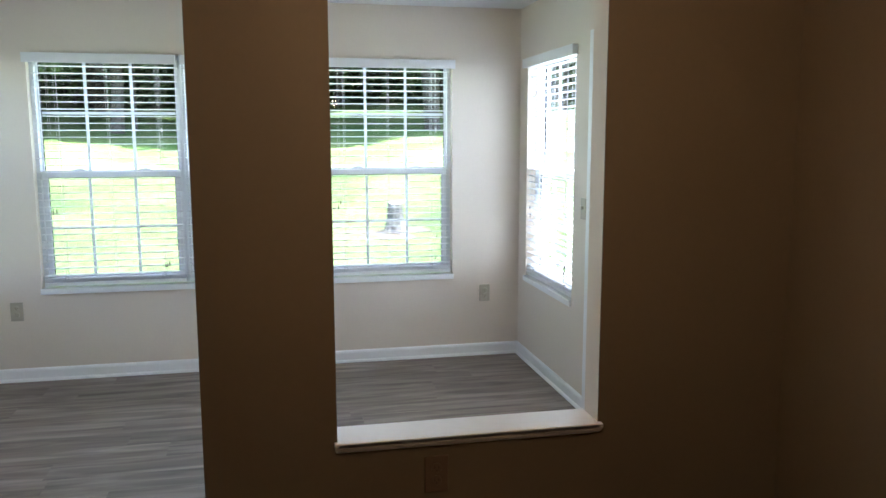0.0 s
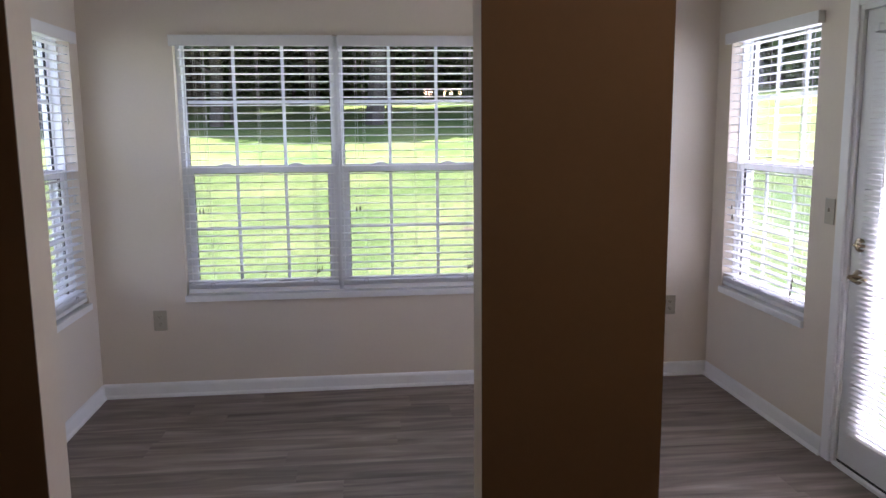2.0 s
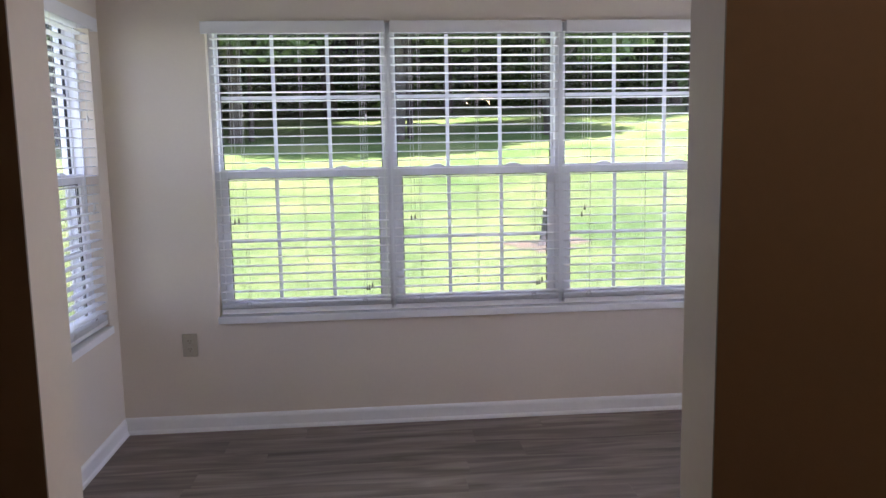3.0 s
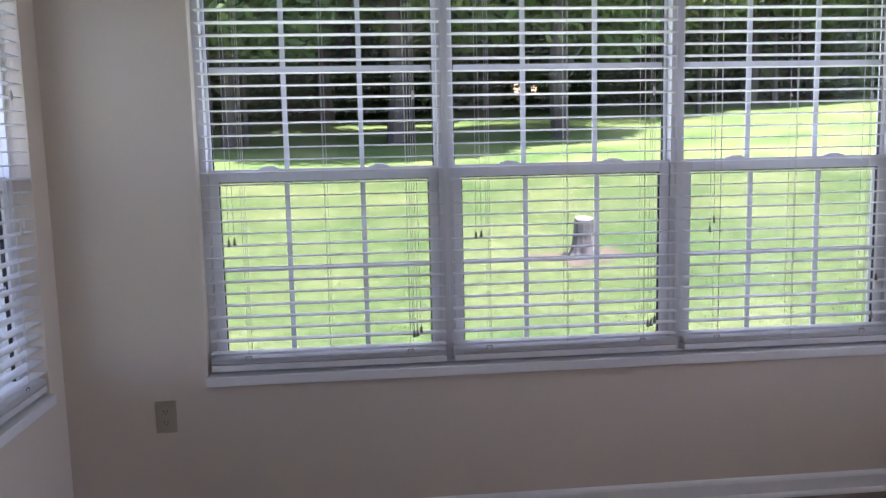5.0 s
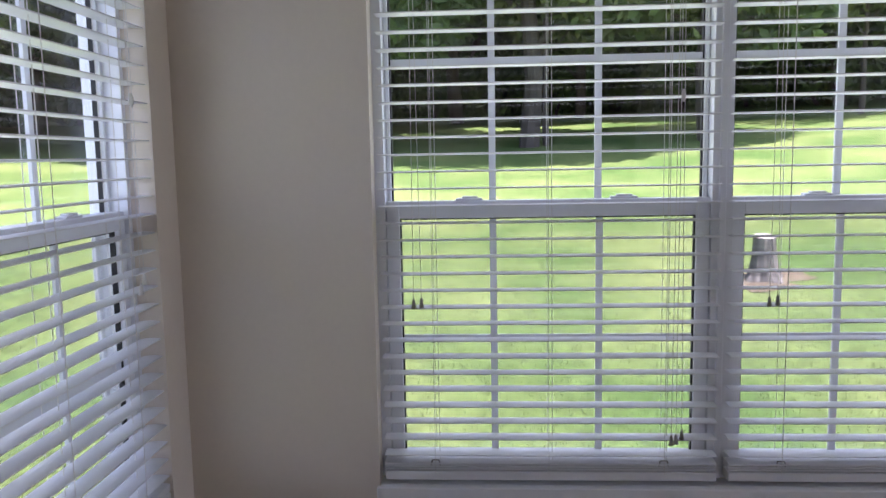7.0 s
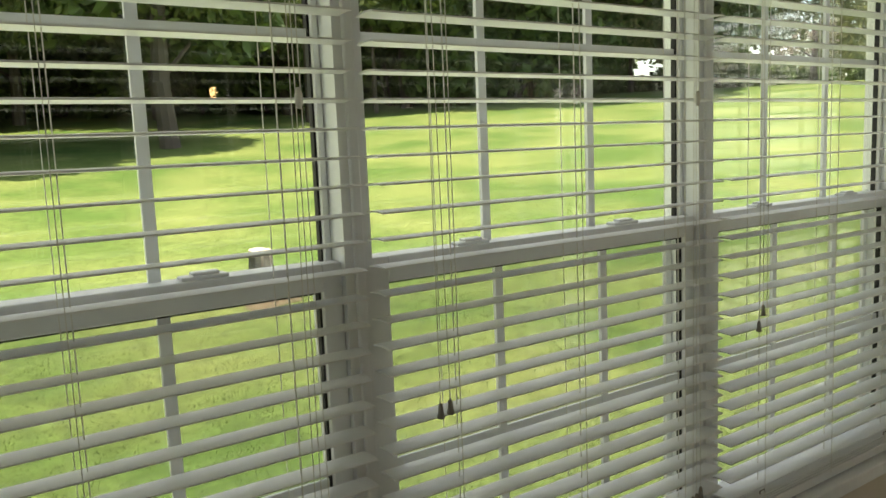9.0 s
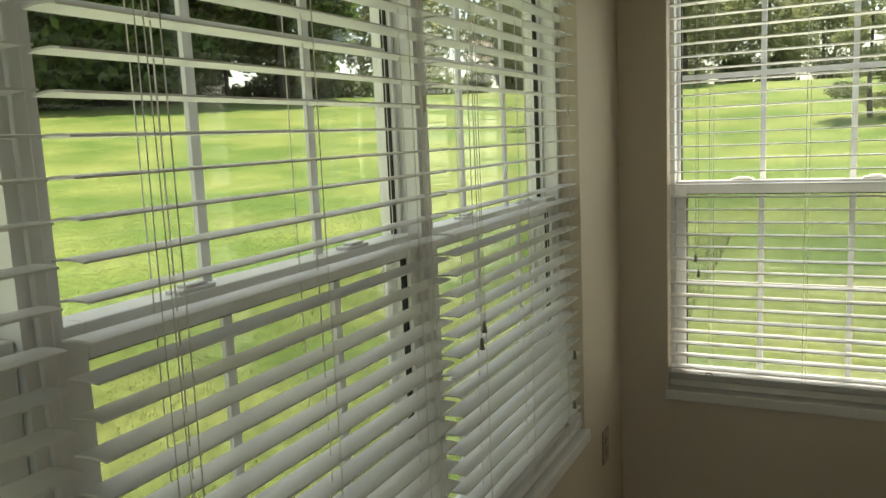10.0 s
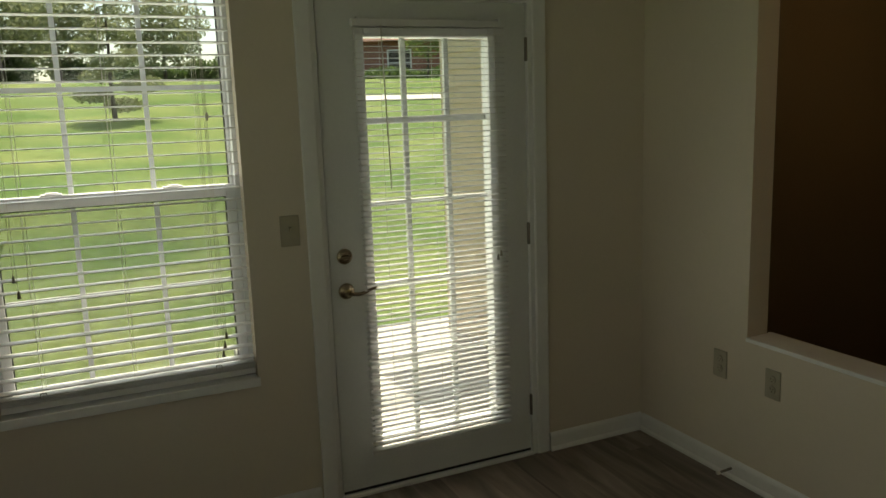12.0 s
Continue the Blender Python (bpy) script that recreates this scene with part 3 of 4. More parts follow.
last = (KX, -0.044, 0.866)
for i in range(1, 9):
    u = i / 8
    p = (KX + 0.115 * u, -0.044 + 0.004 * math.sin(u * 3), 0.866 - 0.010 * math.sin(u * 4.4))
    rod(bm, last, p, 0.0095 - 0.0035 * u, 0.0092 - 0.0035 * u, 10)
    last = p
part("lever", bm, BRASS, lev)


def door_blind():
    h0, h1 = 0.165, 1.925
    x0, x1 = LX0 - 0.045, LX1 + 0.045
    root = thing("door_blind", door.matrix_basis.copy(), "white mini blind let down over the glass of the patio door", "blind", "white blinds")
    part("head_rail", boxes((x0, -0.052, h1 - 0.028, x1, -0.022, h1), bevel=0.002), SLAT, root)
    for x in (x0 + 0.02, x1 - 0.03):
        part("bracket", boxes((x, -0.054, h1 - 0.02, x + 0.012, 0.0, h1 + 0.006), bevel=0.001), VINYL, root)
    sm = slat_mesh(x1 - x0, 0.025, 0.0018, 0.0006)
    n = 76
    for k in range(n):
        z = h0 + 0.02 + (h1 - 0.035 - h0 - 0.02) * k / (n - 1)
        part("slat", sm, SLAT, root, at=pose(x0, -0.037, z, 6 + 2 * math.sin(k * 1.9), 0.15 * math.sin(k * 0.8), 0))
    part("bottom_rail", boxes((x0, -0.049, h0 - 0.004, x1, -0.025, h0 + 0.012), bevel=0.002), SLAT, root)
    for x in (x0 + 0.11, (x0 + x1) / 2, x1 - 0.11):
        part("ladder_cord", boxes((x, -0.0375, h0 + 0.01, x + 0.0012, -0.0363, h1 - 0.02)), CORD, root)
    tassels(root, x1 - 0.05, -0.057, h1 - 0.03, [(-0.006, 0.93), (0.008, 0.945)])
    part("tilt_wand", rod(bmesh.new(), (x0 + 0.13, -0.056, 1.27), (x0 + 0.115, -0.054, h1 - 0.02), 0.0028, sides=6), CORD, root, "clear tilt wand")


door_blind()


# ---- outlets and switch ----
def wall_plate(name, m, label, toggle=False, PLATE=PLATE):
    root = thing(name, m, label, "switch" if toggle else "outlet", "wall plates")
    w, h = (0.0375, 0.060)
    part("cover_plate", boxes((-w, -0.006, -h, w, -0.0005, h), bevel=0.0025), PLATE, root)
    if toggle:
        part("toggle", boxes((-0.005, -0.018, -0.004, 0.005, -0.006, 0.016), bevel=0.002), PLATE, root)
        for z in (-0.03, 0.03):
            part("screw", lathe(bmesh.new(), [(0.003, 0.0058), (0.003, 0.0068)], 8, pose(0, 0, z, 90)), PLATE, root)
    else:
        for z in (-0.0205, 0.0205):
            soc = part("socket", lathe(bmesh.new(), [(0.0165, 0.0055), (0.0165, 0.0085), (0.0155, 0.0092)], 18, pose(0, 0, z, 90)), PLATE, root)
            for x, hh in ((-0.0063, 0.0045), (0.0063, 0.0038)):
                part("slot", boxes((x - 0.0011, -0.0096, z + 0.003 - hh, x + 0.0011, -0.009, z + 0.003 + hh)), SLOT, soc)
            part("slot", boxes((-0.0022, -0.0096, z - 0.0095, 0.0022, -0.009, z - 0.0055)), SLOT, soc)
        part("screw", lathe(bmesh.new(), [(0.003, 0.0058), (0.003, 0.0068)], 8, pose(0, 0, 0, 90)), PLATE, root)


wall_plate("wall_outlet", pose(0.348, 0, 0.458), "almond duplex outlet on the cream wall under the windows")
wall_plate("wall_outlet", pose(3.415, 0, 0.453), "almond duplex outlet on the cream wall near the corner")
wall_plate("wall_outlet", pose(3.14, PB, 0.485, 0, 0, 180), "almond duplex outlet on the cream partition wall")
wall_plate("wall_outlet", pose(2.858, PB, 0.478, 0, 0, 180), "almond duplex outlet under the pass-through ledge")
wall_plate("wall_outlet", pose(2.463, PF - SK, 0.508), "brown duplex outlet on the brown wall under the ledge", False, PLATE_BROWN)
wall_plate("light_switch", pose(W, -1.215, 1.156, 0, 0, -90), "almond toggle light switch between window and door", True)

# door stop on the baseboard
stop = thing("door_stop", pose(3.05, PB + 0.014, 0.045), "small spring door stop on the white baseboard", "door stop")
part("spring", rod(bmesh.new(), (0, 0, 0), (0, 0.065, -0.004), 0.006, 0.005, 10), NICKEL, stop)
part("rubber_tip", rod(bmesh.new(), (0, 0.065, -0.004), (0, 0.078, -0.005), 0.008, 0.007, 10), CORD, stop)

# ---- hanging lamp in the hall ----
LAMP = Vector((2.48, -4.25, 1.93))
lamp = thing("chandelier", Matrix.Translation(LAMP), "bronze chandelier with lit warm bulbs in the hall", "chandelier")
part("stem", rod(bmesh.new(), (0, 0, 0.0), (0, 0, CH - LAMP.z - 0.02), 0.008, sides=10), METAL, lamp)
part("canopy", lathe(bmesh.new(), [(0.06, CH - LAMP.z), (0.058, CH - LAMP.z - 0.015), (0.015, CH - LAMP.z - 0.03)], 20), METAL, lamp)
part("hub", lathe(bmesh.new(), [(0.01, 0.06), (0.03, 0.03), (0.035, 0.0), (0.012, -0.04), (0.006, -0.06)], 16), METAL, lamp)
for i in range(5):
    a = 2 * math.pi * i / 5 + 0.3
    c, s = math.cos(a), math.sin(a)
    arm = part("arm", rod(rod(bmesh.new(), (0.03 * c, 0.03 * s, 0), (0.13 * c, 0.13 * s, -0.05), 0.006), (0.13 * c, 0.13 * s, -0.05), (0.21 * c, 0.21 * s, -0.02), 0.006), METAL, lamp)
    part("bulb", lathe(bmesh.new(), [(0.008, -0.02), (0.012, 0.0), (0.026, 0.03), (0.028, 0.05), (0.018, 0.072), (0.004, 0.08)], 14, Matrix.Translation((0.21 * c, 0.21 * s, 0.0))), BULB, arm, "glowing warm bulb")


# ---- outdoors ----
def ground_z(x, y):
    r = math.hypot(x - 1.8, y + 0.5)
    z = -0.26 + 0.09 * max(0, min(r, 7.5) - 3)
    z += 0.093 * max(0, min(r, 40) - 7.5)
    z += 0.022 * max(0, min(r, 40) - 7.0) * max(0.0, math.cos(math.atan2(y + 0.5, x - 1.8) - 0.85)) ** 2
    # level ground under and behind the house
    k = max(0.0, min(1.0, max((y + 3.5) / 2, (x - 5) / 4)))
    z = k * z + (1 - k) * min(z, -0.3)
    return z + 0.05 * math.sin(x * 0.21 + 1) * math.cos(y * 0.17) * min(1, max(0, (r - 8) / 8))


def ground_sheet():
    radii = [0.5, 3, 4, 5, 6, 7, 8, 9, 10, 12, 14, 16, 18, 20, 22, 24, 27, 30, 33, 36, 40, 46, 60, 90, 150, 300, 700, 2500]
    sides = 120
    verts, faces = [], []
    for r in radii:
        for i in range(sides):
            a = 2 * math.pi * i / sides
            x, y = 1.8 + r * math.cos(a), -0.5 + r * math.sin(a)
            verts.append((x, y, ground_z(x, y)))
    for k in range(len(radii) - 1):
        for i in range(sides):
            j = (i + 1) % sides
            faces.append((k * sides + i, k * sides + j, (k + 1) * sides + j, (k + 1) * sides + i))
    faces.append(tuple(range(sides)))
    me = bpy.data.meshes.new("ground")
    me.from_pydata(verts, [], faces)
    me.polygons.foreach_set("use_smooth", [True] * len(me.polygons))
    me.materials.append(GRASS)
    tagged(new("ground", me), "sunlit mown lawn rising to the trees", "lawn", kind="structure")


ground_sheet()


def blade_field():
    rng = np.random.default_rng(5)
    n = 130000
    x = rng.uniform(-3.5, 10.5, n)
    y = 0.35 + 10.5 * rng.uniform(0, 1, n) ** 1.6
    verts, faces = [], []
    for i in range(n):
        z = ground_z(x[i], y[i])
        a = rng.uniform(0, 6.283)
        h = rng.uniform(0.012, 0.036) * (1 - 0.06 * y[i])
        w = 0.004
        lx, ly = rng.normal(0, 0.018, 2)
        c, s = math.cos(a) * w, math.sin(a) * w
        k = 3 * i
        verts += [(x[i] - c, y[i] - s, z - 0.005), (x[i] + c, y[i] + s, z - 0.005), (x[i] + lx, y[i] + ly, z + h)]
        faces.append((k, k + 1, k + 2))
    me = bpy.data.meshes.new("grass")
    me.from_pydata(verts, [], faces)
    me.materials.append(BLADE)
    tagged(new("grass", me), "short green grass blades of the lawn", "grass", kind="stuff")


blade_field()


def leaf_cloud(name, centres, count, size, mat, seed, flat=0.0):
    """Many small leaf clumps scattered in soft ellipsoids (x, y, z, rx, ry, rz)."""
    rng = np.random.default_rng(seed)
    vol = np.array([c[3] * c[4] * c[5] for c in centres])
    pick = rng.choice(len(centres), count, p=vol / vol.sum())
    verts, faces = [], []
    for i in range(count):
        c = centres[pick[i]]
        d = rng.normal(0, 1, 3)
        d /= np.linalg.norm(d)
        r = rng.uniform(0.35, 1.08) ** 0.6
        p = np.array(c[:3]) + d * r * np.array(c[3:])
        n = rng.normal(0, 1, 3)
        n[2] += flat
        n /= np.linalg.norm(n)
        t = np.cross(n, rng.normal(0, 1, 3))
        t /= np.linalg.norm(t)
        b = np.cross(n, t)
        s = size * rng.uniform(0.6, 1.4)
        k = len(verts)
        verts += [tuple(p - t * s), tuple(p - b * s * 0.45), tuple(p + t * s), tuple(p + b * s * 0.5 + n * s * 0.2)]
        faces.append((k, k + 1, k + 2, k + 3))
    me = bpy.data.meshes.new(name)
    me.from_pydata(verts, [], faces)
    me.materials.append(mat)
    return me


def limb(bm, a, b, r0, r1, sides=9):
    rod(bm, a, b, r0, r1, sides)


def tree(label, height, spread, trunk_r, clear, mat, seed, leaves, size, conifer=False):
    rng = random.Random(seed)
    root = thing("tree", Matrix(), label, "tree", "trees round the lawn")
    bm = bmesh.new()
    p, r = Vector((0, 0, -0.3)), trunk_r
    knots = []
    steps = 7
    for i in range(steps):
        q = p + Vector((rng.uniform(-0.12, 0.12) * trunk_r * 4, rng.uniform(-0.12, 0.12) * trunk_r * 4, height * 0.92 / steps))
        limb(bm, p, q, r, r * 0.82)
        p, r = q, r * 0.82
        knots.append((p.copy(), r))
    centres = []
    n = 16 if conifer else 13
    for i in range(n):
        u = (i + 0.5) / n
        z = height * (clear + (1 - clear) * u * 0.95)
        base = min(knots, key=lambda k: abs(k[0].z - z))
        a = i * 2.4 + rng.uniform(-0.5, 0.5)
        reach = spread * ((1 - u) ** 0.8 * 0.95 + 0.1 if conifer else math.sin(math.pi * (0.18 + 0.75 * u))) * rng.uniform(0.7, 1.05)
        e = Vector((math.cos(a) * reach * 0.7, math.sin(a) * reach * 0.7, z + (0.0 if conifer else height * 0.06)))
        start = Vector((base[0].x, base[0].y, min(z - height * (0.0 if conifer else 0.07), height * 0.9)))
        limb(bm, start, e, max(0.015, base[1] * 0.45), 0.012, 6)
        k = reach * (0.45 if conifer else 0.55)
        centres.append((e.x, e.y, e.z, k + 0.12, k + 0.12, (0.30 if conifer else 0.75) * k + height * 0.02))
    part("trunk", bm, BARK, root)
    crown = leaf_cloud("crown", centres, leaves, size, mat, seed)
    part("crown", crown, mat, root)
    return root


def plant(model, x, y, turn=0.0, size=1.0):
    c = copy_thing(model, pose(x, y, ground_z(x, y), 0, 0, turn) @ Matrix.Diagonal((size, size, size, 1)))
    return c


def bush(label, w, h, mat, seed, leaves, size):
    rng = random.Random(seed)
    cs = [(rng.uniform(-w, w) * 0.55, rng.uniform(-w, w) * 0.4, h * rng.uniform(0.3, 0.65), w * 0.5, w * 0.45, h * 0.42) for _ in range(7)]
    root = thing("bush", Matrix(), label, "bush", "undergrowth at the wood's edge")
    part("foliage", leaf_cloud("foliage", cs, leaves, size, mat, seed), mat, root)
    bm = bmesh.new()
    for i in range(4):
        rod(bm, (0, 0, -0.2), (rng.uniform(-w, w) * 0.4, rng.uniform(-w, w) * 0.3, h * 0.6), 0.04, 0.015, 6)
    part("stems", bm, BARK, root)
    return root


rng = random.Random(11)
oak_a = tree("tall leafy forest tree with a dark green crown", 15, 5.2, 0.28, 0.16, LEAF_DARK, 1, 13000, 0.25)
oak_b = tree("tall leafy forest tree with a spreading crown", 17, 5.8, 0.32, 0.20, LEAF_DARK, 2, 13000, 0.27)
oak_a.matrix_basis = pose(-6, 32, ground_z(-6, 32))
oak_b.matrix_basis = pose(3, 33, ground_z(3, 33), 0, 0, 40)
# the wood behind the lawn: three ranks along an arc
for rank, (r, step) in enumerate(((23.8, 5.2), (32, 5.5), (42, 5.0), (51, 5.0))):
    a = 50 if rank == 0 else 38
    while a < 168:
        rr = r + rng.uniform(-1.2, 1.2) + (min(16, max(0, 72 - a) * 1.1) if rank == 0 else max(0, 100 - a) * 0.12)
        plant(oak_a if rng.random() < 0.5 else oak_b, 1.8 + rr * math.cos(radians(a)), -0.5 + rr * math.sin(radians(a)), rng.uniform(0, 360), rng.uniform(0.85, 1.15))
        a += step * 57.3 / r * rng.uniform(0.85, 1.15)
shrub = bush("dark leafy undergrowth shrub at the edge of the wood", 2.6, 3.2, LEAF_DARK, 4, 2600, 0.2)
shrub.matrix_basis = pose(-2, 40, ground_z(-2, 40))
a = 46
while a < 168:
    for r in (38, 44, 50):
        rr = r + rng.uniform(-1.5, 1.5)
        plant(shrub, 1.8 + rr * math.cos(radians(a)), -0.5 + rr * math.sin(radians(a)), rng.uniform(0, 360), rng.uniform(0.9, 1.6))
    a += 4.5
# young trees over the lawn's edge; sunlight on their leaves is put into the colour
beech = tree("young tree at the wood's edge, its leaves coloured lighter green as if sunlit", 9, 3.4, 0.12, 0.34, LEAF_LIGHT, 21, 5200, 0.17)
beech.matrix_basis = pose(18.0, 28.5, ground_z(18.0, 28.5))
for a, r, k in ((66, 30.0, 1.0), (76, 24.0, 0.9), (88, 23.0, 1.0), (101, 23.5, 0.85), (115, 23.5, 1.0), (131, 23.5, 0.9), (56, 36.0, 1.2), (48, 39.0, 1.2), (42, 41.0, 1.2)):
    plant(beech, 1.8 + r * math.cos(radians(a)), -0.5 + r * math.sin(radians(a)), a * 41, k)
# scattered trees to the side
maple = tree("round leafy garden tree with a grey-green crown", 7, 3.0, 0.18, 0.14, LEAF_MID, 6, 7500, 0.13)
maple.matrix_basis = pose(42, 6, ground_z(42, 6))
for a, r, s in ((14, 44, 1.1), (8.5, 47, 1.0), (4, 44, 0.95), (0.5, 49, 0.9), (-6, 46, 0.8), (22, 45, 1.1), (30, 44, 1.2), (38, 42, 1.2), (45, 40, 1.1)):
    plant(maple, 1.8 + r * math.cos(radians(a)), -0.5 + r * math.sin(radians(a)), a * 37, s)
for a in range(-9, 46, 3):
    r = 50 + 5 * math.sin(a * 1.7)
    plant(shrub, 1.8 + r * math.cos(radians(a)), -0.5 + r * math.sin(radians(a)), a * 53, 0.6 + 0.25 * math.sin(a * 2.1))
for a in range(20, 46, 8):
    r = 68 + 6 * math.sin(a * 2.3)
    plant(maple, 1.8 + r * math.cos(radians(a)), -0.5 + r * math.sin(radians(a)), a * 61, 1.1 + 0.2 * math.sin(a))
cedar = tree("young conifer with drooping branches on the lawn", 4.6, 1.1, 0.08, 0.07, LEAF_MID, 8, 5500, 0.055, True)
cedar.matrix_basis = pose(23.5, -1.5, ground_z(23.5, -1.5))
plant(cedar, 23.0, 6.2, 120, 1.1)

# stump
stump = thing("tree_stump", pose(3.70, 6.39, ground_z(3.70, 6.39)), "weathered grey tree stump in a patch of bare soil", "stump")
bm = bmesh.new()
n = 26
rings = []
for h, r in ((-0.1, 0.27), (0.0, 0.215), (0.05, 0.172), (0.12, 0.146), (0.22, 0.126), (0.34, 0.116), (0.46, 0.110)):
    ring = []
    for i in range(n):
        a = 2 * math.pi * i / n
        k = r * (1 + 0.07 * math.sin(5 * a + 1) + 0.05 * math.sin(9 * a) + 0.14 * max(0, 0.12 - h) / 0.12 * math.sin(4 * a))
        ring.append(bm.verts.new((k * math.cos(a), k * math.sin(a), h + (0.02 * math.sin(a) if h > 0.4 else 0))))
    rings.append(ring)
for p, q in zip(rings, rings[1:]):
    for i in range(n):
        bm.faces.new((p[i], p[(i + 1) % n], q[(i + 1) % n], q[i]))
top = [v.co.copy() for v in rings[-1]]
part("stump_bark", bm, STUMP_BARK, stump)
bm = bmesh.new()
bm.faces.new([bm.verts.new(v) for v in top])
part("cut_face", bm, STUMP_TOP, stump)
bm = bmesh.new()
ring0 = bm.verts.new((3.70, 6.39, ground_z(3.70, 6.39) + 0.02))
ring = []
for i in range(30):
    a = 2 * math.pi * i / 30
    k = 0.50 + 0.16 * math.sin(3 * a) + 0.1 * math.sin(7 * a + 2)
    x, y = 3.63 + 1.05 * k * math.cos(a), 6.33 + 0.7 * k * math.sin(a)
    ring.append(bm.verts.new((x, y, ground_z(x, y) + 0.006)))
for i in range(30):
    bm.faces.new((ring0, ring[i], ring[(i + 1) % 30]))
setting("soil_patch", bm, SOIL, "patch of bare brown soil round the stump", "soil")

# patio and the wing of the house
setting("patio", boxes((W + T + 0.041, -3.2, -0.5, 6.35, -1.38, -0.06), bevel=0.01), CONCRETE, "pale concrete patio slab outside the door", "patio")
WY = -2.96
WX0, WX1 = W + T + 0.02, 5.98
wing = setting("wall_wing", boxes((WX0, WY - 3, -0.5, WX1, WY - 0.012, 2.75)), SIDING, "tan lap siding wall of the house wing", "wall")
bm = bmesh.new()
vs = [bm.verts.new(p) for p in ((0, 0, 0), (WX1 - WX0 - 0.06, 0, 0), (WX1 - WX0 - 0.06, 0.016, 0), (0, 0.016, 0), (0, 0, 0.118), (WX1 - WX0 - 0.06, 0, 0.118), (WX1 - WX0 - 0.06, 0.004, 0.118), (0, 0.004, 0.118))]
for q in ((0, 1, 2, 3), (4, 7, 6, 5), (0, 4, 5, 1), (3, 2, 6, 7), (0, 3, 7, 4), (1, 5, 6, 2)):
    bm.faces.new([vs[i] for i in q])
lap = mesh_of("siding_board", bm, SIDING)
for k in range(25):
    part("siding_board", lap, SIDING, wing, at=pose(WX0, WY - 0.012, -0.2 + k * 0.115))
setting("trim_corner", boxes((WX1 - 0.06, WY - 0.08, -0.3, WX1 + 0.012, WY + 0.012, 2.75), bevel=0.004), SIDING, "tan corner board of the siding", "trim")
# roof with eaves
bm = bmesh.new()
EV = 0.38
box(bm, HALL_X0 - T - EV, HALL_Y0 - T - EV, CH + 0.13, W + T + EV, PF, CH + 0.30)
box(bm, -T - EV, PF, CH + 0.13, W + T + EV, T + EV, CH + 0.30)
setting("roof", bm, SHINGLE, "dark shingle roof with overhanging eaves", "roof")
setting("roof_wing", boxes((WX0 - 0.2, WY - 3.5, 2.76, WX1 + 0.4, WY + 0.35, 2.92)), SHINGLE, "dark shingle roof of the wing", "roof")
setting("trim_soffit", boxes((-T - EV + 0.01, T + 0.005, CH + 0.115, W + T + EV - 0.01, T + EV - 0.005, CH + 0.129), (W + T + 0.005, HALL_Y0, CH + 0.115, W + T + EV - 0.01, T + 0.004, CH + 0.129)), TRIM, "white soffit under the eaves", "soffit")
setting("wall_outside", boxes((-T - 0.02, T + 0.002, -0.5, BX0 - 0.02, T + 0.02, CH + 0.11), (BX1 + 0.02, T + 0.002, -0.5, W + T + 0.018, T + 0.02, CH + 0.11), (BX0 - 0.02, T + 0.002, -0.5, BX1 + 0.02, T + 0.02, SILL - 0.04), (W + T + 0.002, DY0 + 0.05, -0.5, W + T + 0.02, RY1 - 0.02, CH + 0.11)), SIDING, "tan siding on the outside of the room", "wall")


def ribbon(name, pts, width, lift, mat, label, category):
    """A strip laid along the ground."""
    bm = bmesh.new()
    rows = []
    for i, (x, y) in enumerate(pts):
        a, b = pts[max(0, i - 1)], pts[min(len(pts) - 1, i + 1)]
        d = Vector((b[0] - a[0], b[1] - a[1], 0)).normalized()
        n = Vector((-d.y, d.x, 0)) * width / 2
        rows.append([bm.verts.new((x + k * n.x, y + k * n.y, ground_z(x + k * n.x, y + k * n.y) + lift)) for k in (-1, -0.33, 0.33, 1)])
    for p, q in zip(rows, rows[1:]):
        for i in range(3):
            bm.faces.new((p[i], p[i + 1], q[i + 1], q[i]))
    setting(name, bm, mat, label, category)


ribbon("road", [(1.8 + 27.5 * math.cos(radians(a)), -0.5 + 27.5 * math.sin(radians(a))) for a in range(-70, -12, 2)], 2.0, 0.05, CONCRETE, "pale concrete drive across the lawn", "road")


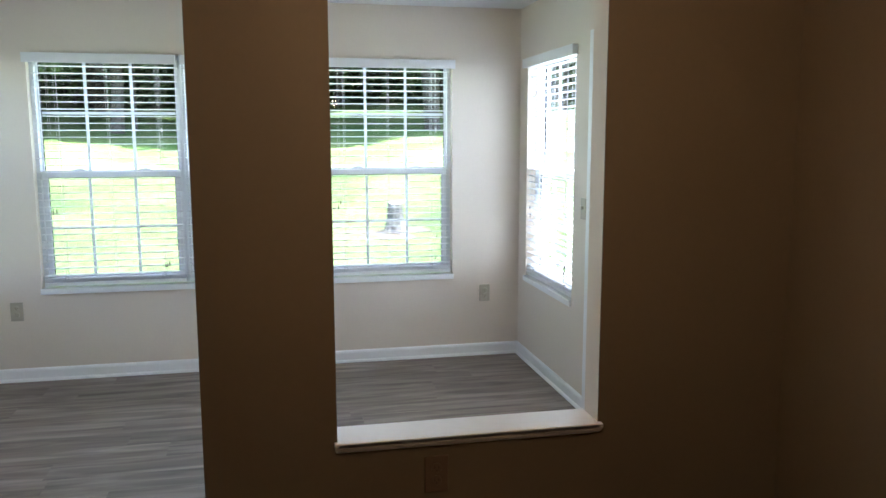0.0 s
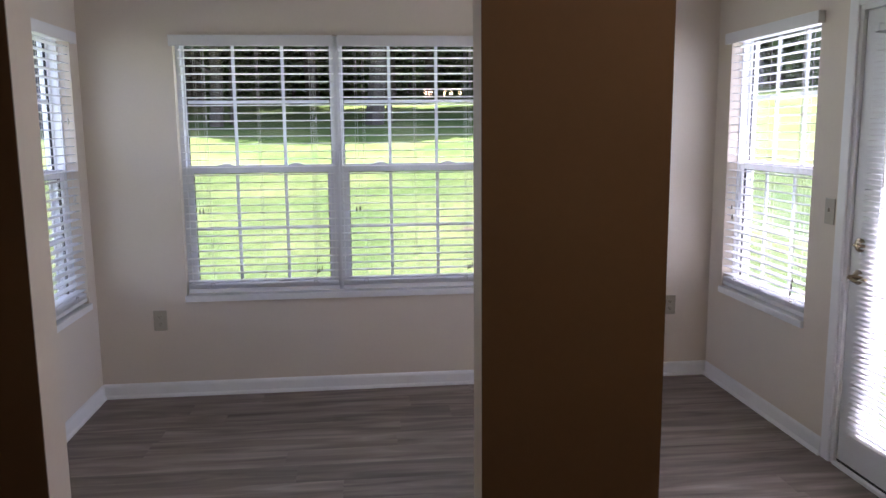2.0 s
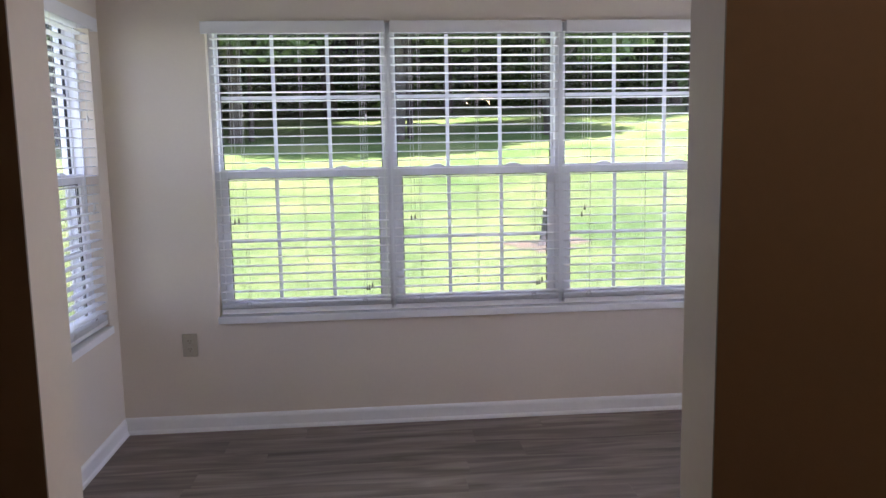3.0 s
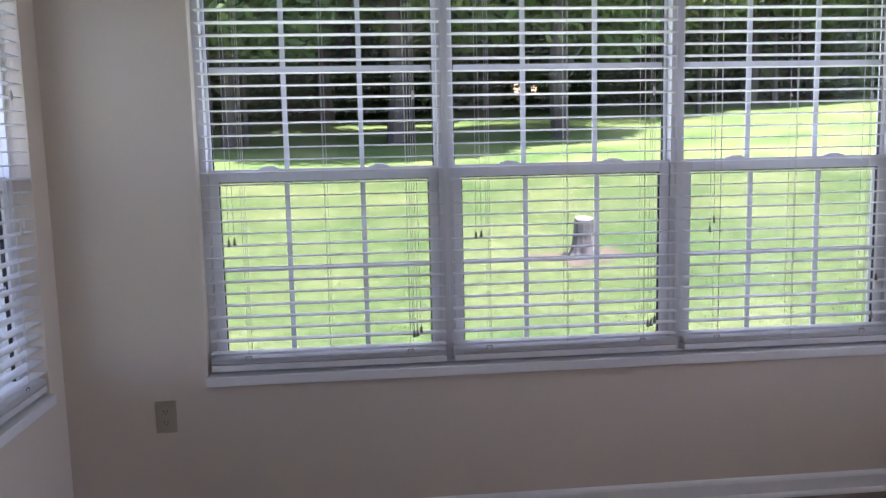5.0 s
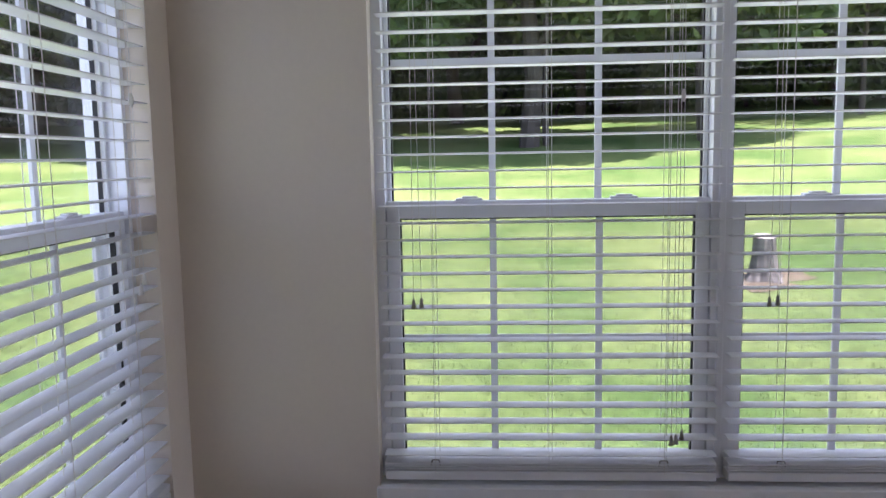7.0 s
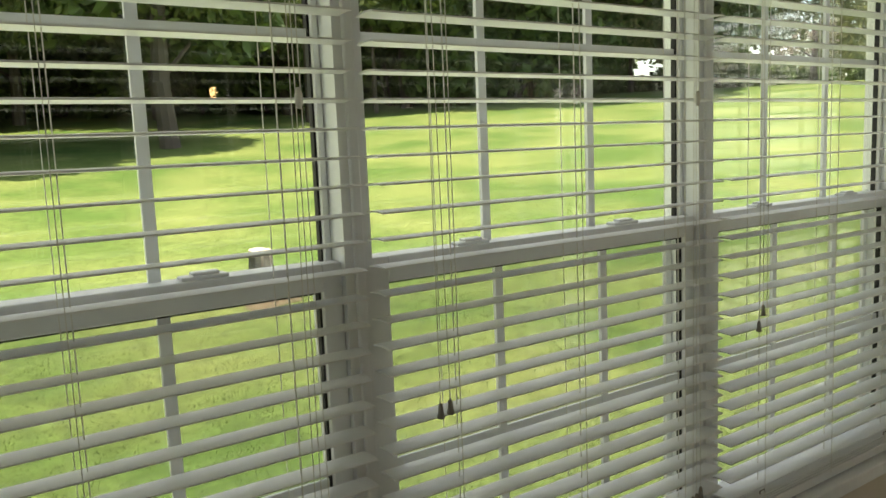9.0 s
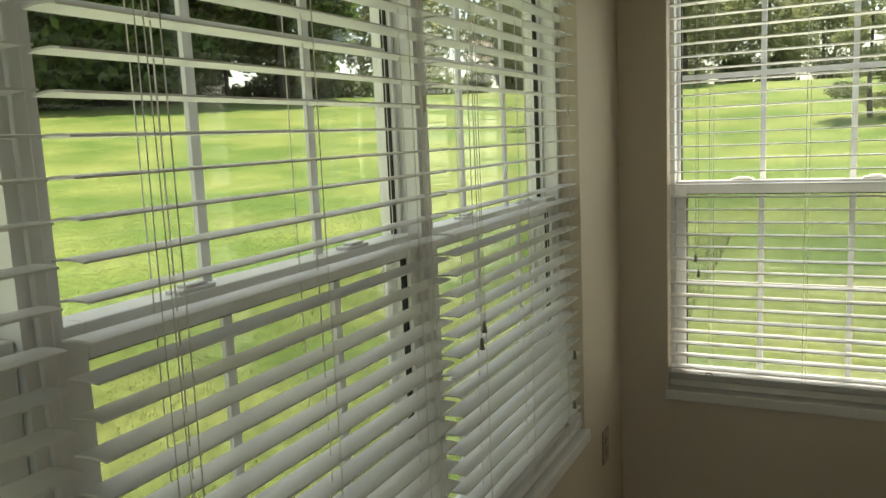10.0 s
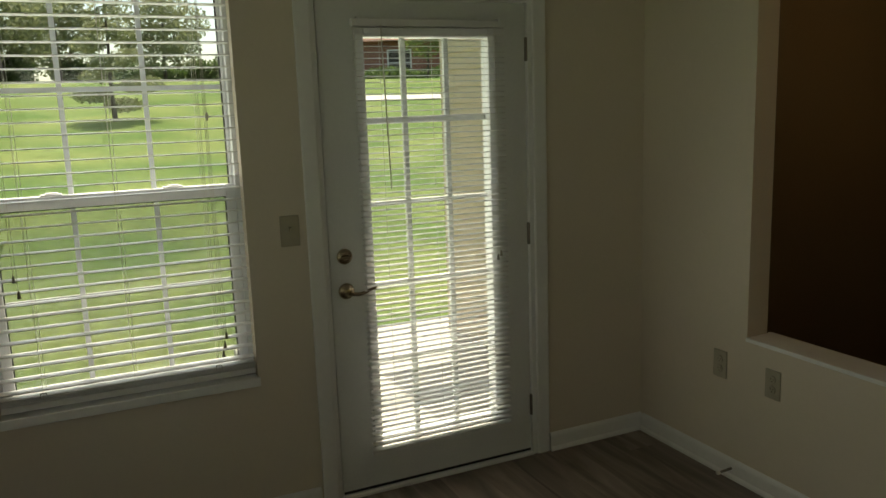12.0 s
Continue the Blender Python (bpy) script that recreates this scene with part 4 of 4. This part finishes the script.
def brick_house(x, y, turn):
    z = ground_z(x, y)
    root = thing("house", pose(x, y, z - 0.3, 0, 0, turn), "single-storey red brick house with a red-brown roof", "house")
    part("wall", boxes((-7, 0, 0, -2.9, 8, 3.2), (-1.3, 0, 0, 7, 8, 3.2), (-2.9, 0, 0, -1.3, 8, 0.9), (-2.9, 0, 2.6, -1.3, 8, 3.2)), BRICK, root)
    bm = bmesh.new()
    v = [bm.verts.new(p) for p in ((-7.6, -0.6, 3.1), (7.6, -0.6, 3.1), (7.6, 8.6, 3.1), (-7.6, 8.6, 3.1), (-4, 4, 5.6), (4, 4, 5.6))]
    for q in ((0, 1, 5, 4), (2, 3, 4, 5), (1, 2, 5), (3, 0, 4), (0, 3, 2, 1)):
        bm.faces.new([v[i] for i in q])
    part("roof", bm, RED_SHINGLE, root)
    win = part("window", boxes((-2.9, 0.04, 0.9, -2.8, 0.16, 2.6), (-1.4, 0.04, 0.9, -1.3, 0.16, 2.6), (-2.8, 0.04, 2.5, -1.4, 0.16, 2.6), (-2.8, 0.04, 0.9, -1.4, 0.16, 1.0), (-2.13, 0.04, 1.0, -2.07, 0.16, 2.5), (-2.8, 0.05, 1.72, -1.4, 0.15, 1.78)), VINYL, root)
    part("pane", boxes((-2.8, 0.10, 1.0, -1.4, 0.11, 2.5)), SLOT, win)
    wing = part("garage", boxes((7.02, 1.5, 0, 12, 8, 3.0)), VINYL, root, "white side wing")
    bm = bmesh.new()
    v = [bm.verts.new(p) for p in ((7.0, 1.0, 3.0), (12.5, 1.0, 3.0), (12.5, 8.5, 3.0), (7.0, 8.5, 3.0), (7.0, 4.7, 4.6), (12.0, 4.7, 4.6))]
    for q in ((0, 1, 5, 4), (2, 3, 4, 5), (1, 2, 5), (3, 0, 4), (0, 3, 2, 1)):
        bm.faces.new([v[i] for i in q])
    part("garage_roof", bm, SHINGLE, wing)


brick_house(48.5, -22.0, -113)
hedge = bush("clipped dark green hedge in front of the brick house", 2.2, 1.0, LEAF_DARK, 9, 1800, 0.12)
hedge.matrix_basis = pose(46, -18, ground_z(46, -18), 0, 0, 60)
for k in range(-3, 4):
    plant(hedge, 45.8 + k * 1.2, -18.6 + k * 2.7, 66)
yard_tree = tree("small light green yard tree near the brick house", 4.6, 1.5, 0.07, 0.25, LEAF_LIGHT, 12, 1800, 0.12)
yard_tree.matrix_basis = pose(41.0, -18.4, ground_z(41.0, -18.4))

# ---- floor planks, last ----
PW, PL = 0.18, 1.22
bm = bmesh.new()
box(bm, 0, 0.0004, -0.0075, PL - 0.0008, PW - 0.0004, 0.0)
plank_whole = mesh_of("plank", bm, PLANK)
rng = random.Random(3)
y = 0.0
while y > HALL_Y0:
    y0 = max(y - PW, HALL_Y0)
    xa, xb = (0.0, W) if y0 > PF else (HALL_X0, W)
    x = xa - rng.uniform(0, PL)
    while x < xb:
        a, b = max(x, xa), min(x + PL, xb)
        if b - a > 0.02:
            if b - a > PL - 0.001:
                part("plank", plank_whole, PLANK, floor, at=pose(x, y - PW, 0))
            else:
                part("plank", boxes((0, 0.0004, -0.0075, b - a - 0.0008, PW - 0.0004, 0)), PLANK, floor, at=pose(a, y - PW, 0))
        x += PL
    y -= PW
